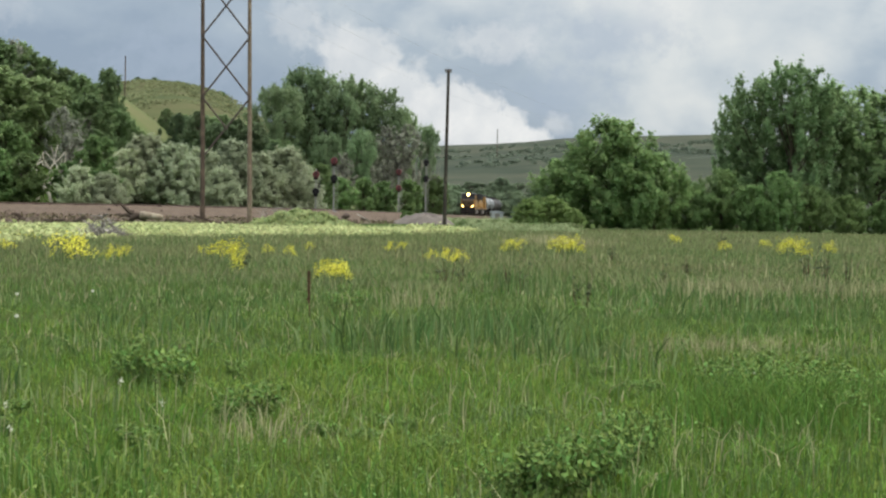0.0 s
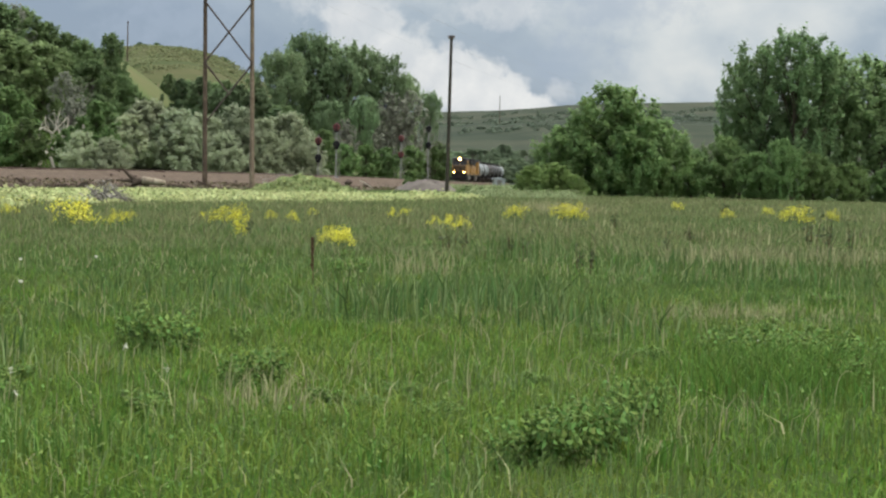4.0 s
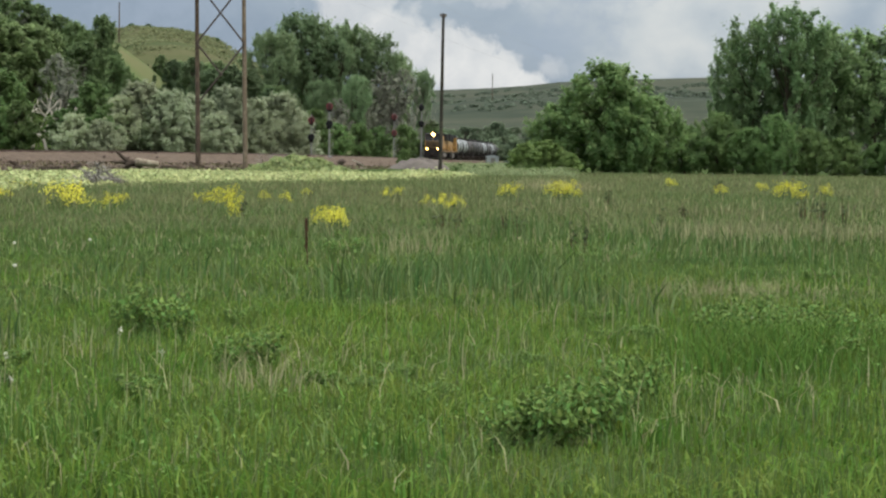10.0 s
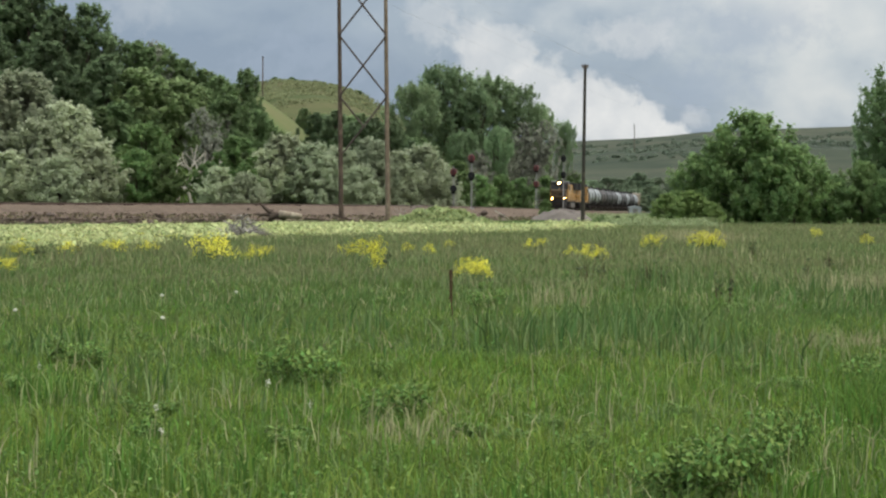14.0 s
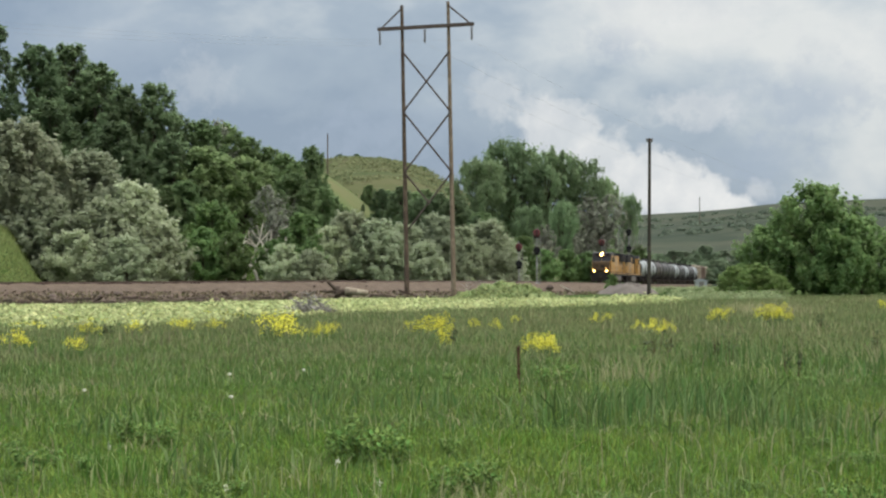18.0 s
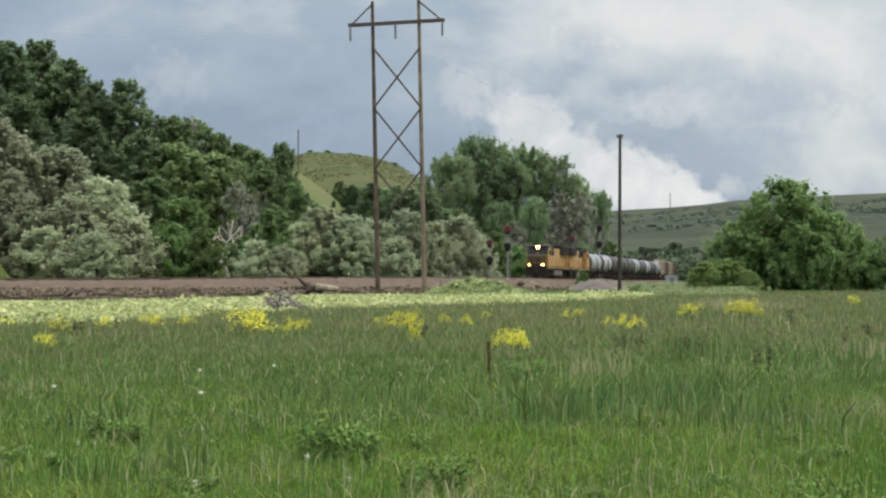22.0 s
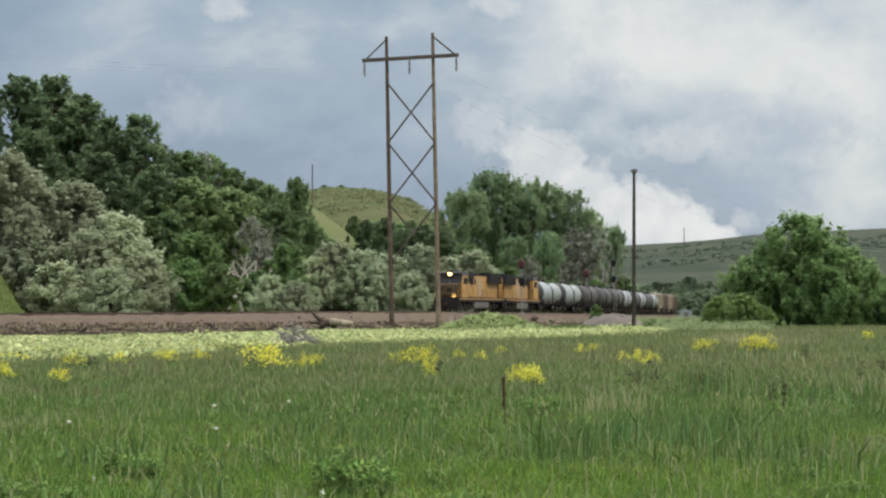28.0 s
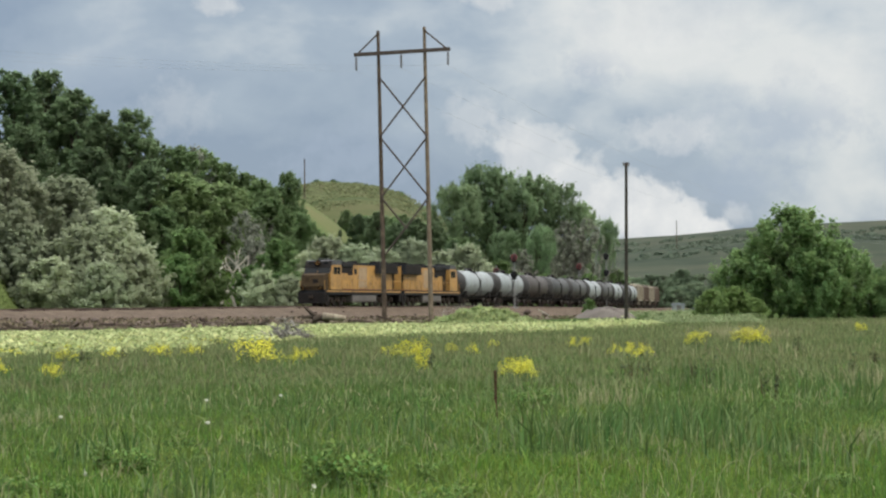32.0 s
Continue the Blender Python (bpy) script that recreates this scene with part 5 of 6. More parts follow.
def build_tufts():
    label = "tall blue-green reed grass clump"
    for az, d, s, h in ((2.1, 26.4, 0.5, 0.42), (3.0, 27.3, 0.8, 0.5), (3.7, 26.4, 0.8, 0.52), (4.4, 28.2, 0.9, 0.55), (5.2, 29.9, 0.8, 0.5), (5.9, 29, 0.7, 0.45), (6.6, 27.3, 0.5, 0.4), (7.3, 25.5, 0.5, 0.42), (8.3, 23.8, 0.5, 0.4), (-8.2, 24.6, 0.5, 0.42), (-3.6, 29, 0.5, 0.4), (-6.2, 19.4, 0.35, 0.36), (-1.0, 28.2, 0.6, 0.4), (12.0, 37, 1.0, 0.5), (9.6, 39.6, 1.2, 0.5), (6.3, 45.8, 1.0, 0.6)):
        tuft(az, d, int(80 * s), s * 1.15, h * 0.95, 0.026, REED_DARK, "reed_clump", label, "reed grass", 0.5, 2.2, group="reed clumps in the meadow")
        tuft(az + 0.1, d - 0.2, int(24 * s) + 4, s * 1.2, h * 0.95, 0.024, BLADE_SAGE, "pale_reed_clump", "pale grey-green reed blades", "reed grass", 0.55, 2.2, group="pale reeds in the meadow")
    label = "lush tall dark green grass clump"
    for k in range(22):
        az, d = 10.9 + 4.6 * RNG.random(), 16.6 + 2.6 * RNG.random()
        tuft(az, d, 90, 0.5, 0.28 + 0.08 * RNG.random(), 0.013, BLADE_TALL, "grass_clump", label, "grass", 0.6, 1.4, 0.9, group="tall grass clumps in the meadow")
    for az, d, h in ((-6.6, 13.2, 0.40), (-6.2, 12.9, 0.34), (-5.8, 13.3, 0.36), (-5.2, 12.6, 0.30), (-3.35, 13.1, 0.40), (-3.9, 13.1, 0.24), (-8.3, 14.5, 0.4), (-2.5, 12.3, 0.24), (2.4, 12.4, 0.26), (3.6, 12.2, 0.25), (10.1, 12.8, 0.25), (-8.1, 18.6, 0.36), (-7.7, 18.3, 0.34), (-8.5, 18.9, 0.34)):
        tuft(az, d, 26, 0.22, h, 0.015, BLADE_TALL, "grass_clump", label, "grass", 0.6, 1.0, 0.8, group="tall grass clumps in the meadow")
        tuft(az + 0.1, d + 0.05, 7, 0.25, h * 1.05, 0.008, BLADE_LIGHT, "pale_grass_clump", "few pale seeding grass stems", "grass", 0.8, 1.0, 1.0, group="pale grass stems in the meadow")
    label = "dry straw-coloured grass tuft"
    for az, d, s, h in ((0.05, 16.9, 0.25, 0.2), (1.0, 16.2, 0.3, 0.2), (0.5, 17.5, 0.3, 0.26), (12.5, 29, 0.9, 0.22), (10.8, 28.7, 0.6, 0.22), (11.6, 29, 0.7, 0.18), (-10.2, 35, 1.0, 0.2), (13.4, 50, 1.2, 0.4), (11.2, 48, 1.2, 0.4), (3.9, 38, 0.5, 0.45), (7.1, 110, 2.0, 0.5)):
        tuft(az, d * 0.93, int((110 if d < 25 else 190) * s), s * (1 if d < 25 else 1.3), h * 1.25, 0.008 * max(1, d / 25), STRAW, "dry_tuft", label, "dry grass", 0.5, 1.6, 0.8, group="dry tufts in the meadow")


build_tufts()


def weed(height, spread, stems, leaves, leaf, material, label, name="leafy_weed", twig=STEM):
    """Upright branching weed with small leaves all along its stems."""
    ob = thing(name, label, "weed")
    paths, pts, nor = [], [], []
    for k in range(stems):
        a, r = RNG.random() * 2 * math.pi, spread * math.sqrt(RNG.random()) * 0.6
        base = Vector((r * 0.6 * math.cos(a), r * 0.6 * math.sin(a), -0.03))
        h = height * (0.55 + 0.45 * RNG.random()) * (1.05 - 0.35 * r / spread)
        top = Vector((r * 1.5 * math.cos(a), r * 1.5 * math.sin(a), h))
        mid = base.lerp(top, 0.5) + Vector((0, 0, h * 0.08))
        paths.append([(base, height * 0.010), (mid, height * 0.007), (top, height * 0.003)])
        n = leaves // stems
        f = RNG.random(n) ** 0.8
        c = np.array(base)[None] * (1 - f)[:, None] + np.array(top)[None] * f[:, None]
        u = unit(n)
        pts.append(c + u * (0.35 * spread * 0.35) * np.array([1, 1, 0.6]))
        q = u * 0.6 + unit(n) * 0.5 + np.array([0, 0, 0.6])
        nor.append(q / np.linalg.norm(q, axis=1)[:, None])
    v, f = tubes(paths, 4)
    tagged(sheet("stalk", v, f, twig, ob), kind="stuff")
    pts, nor = np.concatenate(pts), np.concatenate(nor)
    v, f = leaf_cards(pts, nor, leaf * (0.6 + 0.8 * RNG.random(len(pts))), 1.9)
    v[:, 2] = np.maximum(v[:, 2], 0.0)
    tagged(sheet("foliage", v, f, material, ob), kind="stuff")
    return ob


def build_weeds():
    kinds = [weed(0.42, 0.38, 17, 760, 0.031, WEED, "bushy dark green leafy weed in the meadow") for k in range(3)]
    main = [(-2.85, 20.9, 0.34, 0.8), (-2.4, 20.5, 0.52, 0.75), (-2.05, 20.2, 0.36, 0.9), (0.0, 17.4, 0.36, 0.8), (0.22, 17.6, 0.30, 0.8), (-0.3, 17.2, 0.30, 0.8), (-0.3, 21.4, 0.22, 1.0), (-5.9, 15.6, 0.28, 0.7), (6.0, 12.8, 0.24, 0.8), (6.6, 12.7, 0.36, 0.8), (7.1, 12.8, 0.40, 0.75), (7.55, 12.9, 0.42, 0.7), (7.95, 13.2, 0.42, 0.7), (8.4, 13.6, 0.40, 0.65), (8.85, 14.1, 0.40, 0.6), (9.15, 14.5, 0.42, 0.5), (9.4, 14.9, 0.44, 0.4)]
    main += [(11.0, 20.6, 0.30, 0.9), (11.5, 20.2, 0.34, 0.8), (12.1, 20.0, 0.30, 0.9), (12.9, 20.4, 0.32, 0.9), (13.5, 19.8, 0.30, 0.9), (14.1, 20.6, 0.34, 0.9), (14.7, 20.0, 0.32, 0.9), (11.6, 18.6, 0.26, 0.9), (13.0, 18.2, 0.28, 0.8), (14.2, 18.0, 0.30, 0.8), (11.4, 21.8, 0.34, 0.9), (12.0, 22.2, 0.40, 0.8), (12.6, 21.6, 0.30, 0.9), (13.6, 22.0, 0.34, 0.9), (-7.9, 23.7, 0.32, 1.1), (-7.4, 23.2, 0.26, 1.1), (-6.35, 25.7, 0.26, 1.0), (4.4, 15.2, 0.18, 1.1), (2.2, 34.8, 0.35, 1.2)]
    for k, (az, d, h, wide) in enumerate(main):
        ob = put(kinds[k % 3], az, d, h, 0.42, 71 * k, wide, 0.0)
        ob["group"] = "leafy weeds in the meadow"
    for k in range(60):
        az, d = -12 + 28 * RNG.random(), 15 + 42 * RNG.random()
        put(kinds[k % 3], az, d, 0.11 + 0.10 * RNG.random(), 0.42, 71 * k, 1.0 + 0.8 * RNG.random(), 0.0)["group"] = "leafy weeds in the meadow"
    for ob in kinds:
        drop(ob)
    tall = [weed(0.9, 0.3, 6, 42, 0.065, DOCK_LEAF, "tall dark broad-leaved weed in the meadow", "tall_weed", DOCK) for k in range(2)]
    for k, (az, d, h, wide) in enumerate([(-0.38, 54.1, 0.75, 1.0), (4.5, 47.6, 0.7, 1.6), (4.9, 49.2, 0.6, 1.2), (6.3, 45.1, 0.7, 1.4), (6.0, 46.7, 0.6, 1.2), (7.6, 39.4, 0.6, 1.0), (7.85, 38.9, 0.65, 0.8), (13.1, 59, 1.0, 1.3), (13.5, 57.4, 0.9, 1.2), (14.0, 54.1, 0.9, 0.9), (10.3, 57.4, 0.6, 1.3), (11.0, 96.8, 1.0, 1.3), (-8.6, 61.5, 0.7, 1.4), (-7.6, 64, 0.8, 0.8), (8.4, 73.8, 0.8, 0.9), (9.7, 50.8, 0.6, 1.2)]):
        put(tall[k % 2], az, d, h, 0.9, 55 * k, wide * 0.8, 0.0)["group"] = "tall weeds in the meadow"
    for ob in tall:
        drop(ob)
    # one brown seed stalk of last year stands alone
    stalk = thing("seed_stalk", "single brown dried seed stalk in the grass", "seed stalk")
    p = at(1.30, 31.0)
    z = float(ground_height(p.x, p.y))
    part("stem", rod((p.x, p.y, z - 0.05), (p.x - 0.05, p.y, z + 0.73), 0.007, 0.008, 6), DOCK, stalk)
    pts = np.array([p.x, p.y, z]) + np.stack([0.009 * RNG.normal(size=260) - 0.03, 0.009 * RNG.normal(size=260), 0.32 + 0.42 * RNG.random(260)], 1)
    v, f = leaf_cards(pts, unit(260), 0.018)
    tagged(sheet("seed_spike", v, f, DOCK, stalk), kind="stuff")
    # a bleached stem bent over like a hook, and others
    for az, d, h, reach in ((6.45, 18.9, 0.36, 0.24), (-4.2, 17.6, 0.2, -0.1), (12.3, 24.5, 0.3, 0.05), (13.8, 16.5, 0.30, 0.12), *[(-11 + 26 * RNG.random(), 13 + 20 * RNG.random(), 0.2 + 0.12 * RNG.random(), 0.3 * (RNG.random() - 0.5)) for k in range(4)]):
        p = at(az, d)
        z = float(ground_height(p.x, p.y))
        path = [(p + Vector((reach * (f ** 2.2), 0, z + h * math.sin(f * 1.75) / math.sin(1.57))), 0.0042 * (1 - 0.5 * f)) for f in np.linspace(0, 1, 10)]
        v, f = tubes(path and [path], 5)
        ob = thing("bent_grass", "bleached bent grass stem", "dry grass", group="bleached stems")
        sheet("stem", v, f, STRAW, ob, smooth=True)
    stake = at(11.95, 21.5)
    z = float(ground_height(stake.x, stake.y))
    part("stake", box((-0.007, -0.007, -0.1), (0.007, 0.007, 0.17), 0.002), FLUFF, thing("white_stake", "small white marker stake in the weeds", "stake", pose(stake.x, stake.y, z, 3, -2, 20)))
    # stems topped with whitish seed tufts
    for az, d, h in ((-3.19, 17.5, 0.24), (-5.85, 15.5, 0.28), (-5.72, 14.0, 0.26), (-2.2, 16.4, 0.2), (-8.6, 19.0, 0.26)):
        p = at(az, d)
        z = float(ground_height(p.x, p.y))
        ob = thing("white_seed_stalk", "pale stem with loose white seed tufts", "seed head", group="white seed stalks")
        part("stem", rod((p.x, p.y, z - 0.03), (p.x + 0.02, p.y, z + h), 0.004, 0.003, 5), STRAW, ob)
        c = np.array([p.x + 0.02, p.y, z + h]) + RNG.normal(size=(14, 3)) * np.array([0.009, 0.009, 0.016])
        v, f = leaf_cards(c, unit(14), 0.011, 1.6)
        tagged(sheet("seed_tuft", v, f, FLUFF, ob), kind="stuff")
    # seed clocks
    for az, d in ((-5.64, 27.0), (-5.66, 33.4), (-9.1, 29), (-3.9, 35)):
        p = at(az, d)
        z = float(ground_height(p.x, p.y)) + 0.30
        ob = thing("seed_clock", "white fluffy seed head on a thin stem", "seed head", group="white seed heads")
        part("stem", rod((p.x, p.y, z - 0.34), (p.x, p.y, z), 0.004, n=5), STEM, ob)
        u = unit(240)
        v, f = leaf_cards(np.array([p.x, p.y, z]) + u * 0.024 * np.array([1, 1, 0.7]), u, 0.016, 1.0)
        sheet("fluff", v, f, FLUFF, ob)


build_weeds()


def flower_clump():
    ob = thing("yellow_flower_clump", "clump of bright yellow wild mustard in flower", "wildflowers", group="yellow flowers in the meadow")
    paths, pts = [], []
    for k in range(30):
        a, r = RNG.random() * 2 * math.pi, 0.62 * RNG.random() ** 0.8
        h = 0.30 + 0.36 * RNG.random() - 0.25 * r
        top = Vector((r * math.cos(a), r * math.sin(a), h))
        paths.append([(Vector((top.x * 0.7, top.y * 0.7, -0.04)), 0.009), (top, 0.005)])
        n = 13
        pts.append(np.array(top) + RNG.normal(size=(n, 3)) * np.array([0.075, 0.075, 0.06]))
    v, f = tubes(paths, 4)
    tagged(sheet("stalk", v, f, STEM, ob), kind="stuff")
    pts = np.concatenate(pts)
    q = unit(len(pts)) * 0.6 + np.array([0, -0.2, 0.8])
    v, f = leaf_cards(pts, q / np.linalg.norm(q, axis=1)[:, None], 0.052, 1.1)
    tagged(sheet("blossom", v, f, YELLOW, ob), kind="stuff")
    return ob


def build_flowers():
    kinds = [flower_clump() for k in range(3)]
    spots = [(-4.55, 60.5, 0.75, 1.1), (-4.25, 61.9, 0.62, 1.1), (-3.5, 62.6, 0.5, 0.8), (-3.2, 63.4, 0.45, 0.7), (-0.95, 66.2, 0.62, 1.0), (-0.6, 67, 0.7, 0.9), (-0.53, 54.7, 0.5, 0.7), (1.65, 49.7, 0.5, 0.9), (2.0, 49, 0.52, 0.9), (1.85, 50.4, 0.45, 1.0), (4.45, 68.4, 0.5, 0.9), (4.75, 66.2, 0.5, 0.9), (6.06, 85, 0.6, 1.1), (7.2, 87.1, 0.7, 1.2), (7.45, 86.4, 0.75, 1.1)]
    more = [(9.9, 115.2, 0.6, 1.0), (0.2, 75.6, 0.4, 0.8), (0.75, 72, 0.45, 0.8), (-9.3, 50.4, 0.4, 0.9), (3.1, 83.5, 0.45, 0.8), (4.1, 72, 0.4, 0.8), (12.7, 88.6, 0.75, 1.1), (12.95, 87.8, 0.5, 1.0), (13.55, 93.6, 0.55, 0.9), (12.05, 104.4, 0.5, 1.1), (11.1, 91.4, 0.5, 0.8), (-10.6, 54.7, 0.5, 1.2), (-6.8, 70.6, 0.45, 1.3), (-7.9, 68.4, 0.45, 1.2), (-6.0, 73.4, 0.45, 1.2), (3.4, 87.8, 0.4, 0.8), (-9.0, 64.8, 0.4, 1.3), (12.4, 100.8, 0.4, 0.8), (-1.4, 72, 0.35, 0.8), (1.2, 85, 0.35, 0.9), *[(-10.8 + 0.36 * k, float(np.interp(-10.8 + 0.36 * k, STRIP_AZ, STRIP_NEAR)) + 20 * RNG.random(), 0.24 + 0.10 * RNG.random(), 1.9 + 0.8 * RNG.random()) for k in range(18)]]
    for k, (az, d, h, wide) in enumerate(spots + more):
        put(kinds[k % 3], az, d, h, 0.66, 40 * k, wide * 0.72, 0.0)
    for ob in kinds:
        drop(ob)


build_flowers()


def build_pale_strip():
    """Low pale weeds that edge the meadow before the embankment, and a mound of them; the strip's sunshine is in PALE's
    colour.
    """
    n = 30000
    az = -12.5 + 17.6 * RNG.random(n)
    near, far = np.interp(az, STRIP_AZ, STRIP_NEAR), np.interp(az, STRIP_AZ, STRIP_FAR)
    d = near + (far - near) * RNG.random(n)
    r = np.radians(az)
    x, y = d * np.sin(r), d * np.cos(r)
    p = np.stack([x, y, ground_height(x, y)], 1)
    keep = patch(p, 2.6, 6.0) > 0.30 + 0.2 * RNG.random(n)
    p = p[keep]
    blades("pale_weeds", p, (0.10 + 0.2 * RNG.random(len(p))) * (0.5 + 0.9 * patch(p, 3.7, 8.0)), 0.08 + 0.06 * RNG.random(len(p)), PALE, "pale yellow-green low weeds before the embankment", "weeds", 0.9, 1.0)
    n = 1150
    az = -12.5 + 17.4 * RNG.random(n)
    near, far = np.interp(az, STRIP_AZ, STRIP_NEAR), np.interp(az, STRIP_AZ, STRIP_FAR)
    d = near + (far - near) * RNG.random(n) ** 0.8
    r = np.radians(az)
    x, y = d * np.sin(r), d * np.cos(r)
    p = np.stack([x, y, ground_height(x, y)], 1)
    drift = patch(p, 3.2, 4.4)
    wide = (0.4 + 1.2 * RNG.random(n) ** 2.2) * (0.45 + 0.9 * drift)
    m = 84
    u = unit(n * m)
    u[:, 2] = np.abs(u[:, 2])
    lower = np.repeat(1.05 - 0.7 * (d - near) / (far - near + 0.01), m)
    p, wide = np.repeat(p, m, 0), np.repeat(wide, m)
    leaf = p + u * np.stack([wide * 1.3, wide * 0.9, (0.10 + 0.36 * wide) * lower], 1) * (0.6 + 0.5 * RNG.random(n * m))[:, None]
    q = u * 0.8 + unit(n * m) * 0.5 + np.array([0, 0, 0.25])
    v, f = leaf_cards(leaf, q / np.linalg.norm(q, axis=1)[:, None], 0.12 + 0.12 * RNG.random(n * m), 1.3)
    tagged(sheet("pale_weed_cushions", v, f, PALE), "cushions of pale yellow-green weeds before the embankment", "weeds", kind="stuff")
    # darker green weeds between the pale drifts
    n = 420
    az = -12.5 + 17.4 * RNG.random(n)
    d = np.interp(az, STRIP_AZ, STRIP_NEAR) + (np.interp(az, STRIP_AZ, STRIP_FAR) - np.interp(az, STRIP_AZ, STRIP_NEAR)) * RNG.random(n) ** 1.4
    x, y = d * np.sin(np.radians(az)), d * np.cos(np.radians(az))
    p = np.stack([x, y, ground_height(x, y)], 1)
    p = p[patch(p, 3.2, 4.4) < 0.55]
    u = unit(len(p) * 60)
    u[:, 2] = np.abs(u[:, 2])
    tall = np.repeat(0.12 + 0.3 * RNG.random(len(p)) ** 2, 60)
    p = np.repeat(p, 60, 0)
    leaf = p + u * np.stack([0.5 + 1.6 * tall, 0.7 + tall, tall], 1) * (0.5 + 0.6 * RNG.random(len(p)))[:, None]
    q = u * 0.7 + unit(len(p)) * 0.6 + np.array([0, 0, 0.3])
    v, f = leaf_cards(leaf, q / np.linalg.norm(q, axis=1)[:, None], 0.07 + 0.08 * RNG.random(len(p)), 1.7)
    tagged(sheet("green_strip_weeds", v, f, surface("mid_green_strip_weeds", (0.15, 0.205, 0.075), (0.22, 0.27, 0.11), 0.8, scale=0.4, island=0.35, thin=0.4)), "darker green weeds among the pale ones", "weeds", kind="stuff")
    mound = thing("weedy_mound", "low mound covered in pale green weeds", "mound")
    a, b = np.meshgrid(np.linspace(0, 2 * math.pi, 33)[:-1], np.linspace(0, 1, 10))
    c = at(0.95, 192)
    z0 = float(ground_height(c.x, c.y))
    mx, my = c.x + 4.6 * b * np.cos(a), c.y + 3.0 * b * np.sin(a)
    mz = z0 - 0.2 + 1.25 * (1 - b ** 2) ** 1.5 + 0.08 * np.sin(3 * a + 5 * b)
    i = np.arange(9 * 32).reshape(9, 32)
    j = np.roll(i, -1, 1)
    sheet("earth", np.stack([mx, my, mz], -1).reshape(-1, 3), np.stack([i, j, j + 32, i + 32], -1).reshape(-1, 4), MEADOW, mound, smooth=True)
    n = 5200
    a, b = RNG.random(n) * 2 * math.pi, np.sqrt(RNG.random(n))
    root = np.stack([c.x + 4.8 * b * np.cos(a), c.y + 3.2 * b * np.sin(a), z0 - 0.2 + 1.25 * (1 - b ** 2) ** 1.5], 1)
    root[:, 2] += 0.65 * RNG.random(n) ** 0.5 * np.clip(patch(root, 0.30, 2.0) - 0.25, 0, 1)
    q = unit(n) * 0.8 + np.array([0, -0.3, 0.6])
    v, f = leaf_cards(root, q / np.linalg.norm(q, axis=1)[:, None], 0.22 + 0.22 * RNG.random(n), 1.3)
    tagged(sheet("cover", v, f, surface("pale_leafy_cover", (0.47, 0.51, 0.26), (0.22, 0.30, 0.11), 0.8, scale=1.0, island=0.3, thin=0.4), mound), kind="stuff")


build_pale_strip()


# ---- dead wood, debris and small things along the line ----
def dead_tree(height, depth, spread, material, label, name="dead_tree", thick=0.024, lift=0.25):
    """Forking bare wood: each limb bends a little and splits in two or three."""
    ob = thing(name, label, "dead tree")
    paths = []

    def grow(p, way, length, r, level):
        pts = [(p, r)]
        for k in range(3):
            way = (way + Vector(RNG.normal(size=3)) * 0.20).normalized()
            p = p + way * (length / 3)
            pts.append((p, r * (1 - 0.12 * (k + 1))))
        if level == 0:
            pts[-1] = (p, r * 0.25)
        paths.append(pts)
        for k in range((2 + (RNG.random() < 0.45)) if level else 0):
            turn = (way + Vector(unit(1)[0]) * spread + Vector((0, 0, lift))).normalized()
            grow(pts[3 if k < 2 else 2][0], turn, length * (0.62 + 0.25 * RNG.random()), r * (0.62 if k else 0.5), level - 1)

    grow(Vector((0, 0, -0.3)), Vector((0.12, 0, 1)), height * 0.30, height * thick, depth)
    v, f = tubes(paths, 5)
    sheet("trunk", v, f, material, ob, smooth=True)
    return ob


def build_dead_trees():
    snag = [dead_tree(10, 3, 0.8, SNAG, "bleached bare snag among the green trees", thick=0.030) for k in range(2)]
    for k, (az, d, h, turn, wide) in enumerate(((-5.3, 286, 12.5, 20, 0.8), (-4.95, 286, 10.5, 150, 0.9), (-5.75, 288, 9.0, 260, 1.0), (-4.85, 296, 11.5, 75, 0.8), (-4.6, 298, 10, 190, 0.8))):
        put(snag[k % 2], az, d, h, 10, turn, wide)["group"] = "bleached snags"
    for ob in snag:
        drop(ob)
    bare = [dead_tree(11, 6, 0.7, TWIGS, "half-bare grey-brown tree with dense twigs", "bare_tree", 0.016) for k in range(2)]
    spots = [(-4.7, 312, 10, 0.9), (-4.5, 305, 8, 0.9), (-4.85, 318, 12, 0.8), (3.1, 436, 16, 0.6), (3.5, 436, 16, 0.55), (1.1, 335, 8, 0.8), (2.2, 372, 8, 0.8), (3.0, 392, 7, 0.9), (-4.0, 282, 4.5, 1.1), (-3.6, 281, 4, 1.2), (0.0, 245, 2.2, 1.5), (0.3, 247, 2.6, 1.3), (0.6, 249, 2.0, 1.5)]
    for k, (az, d, h, wide) in enumerate(spots):
        put(bare[k % 2], az, d, h, 11, 73 * k, wide)["group"] = "half-bare trees"
    for ob in bare:
        drop(ob)


build_dead_trees()


def on_bank(az, d, lift=0.0):
    """A place on the near slope of the embankment."""
    p = at(az, d)
    i = int(np.argmin((_x - p.x) ** 2 + (_y - p.y) ** 2))
    off = math.hypot(_x[i] - p.x, _y[i] - p.y)
    top = float(rail_height(_y[i]))
    z = float(np.interp(off, [2.0, 3.6, 8.0, 15.0, 22.0], [top - 0.16, top - 0.5, top - 0.85, top - 1.25, -0.25]))
    return Vector((p.x, p.y, max(z, float(ground_height(p.x, p.y))) + lift))


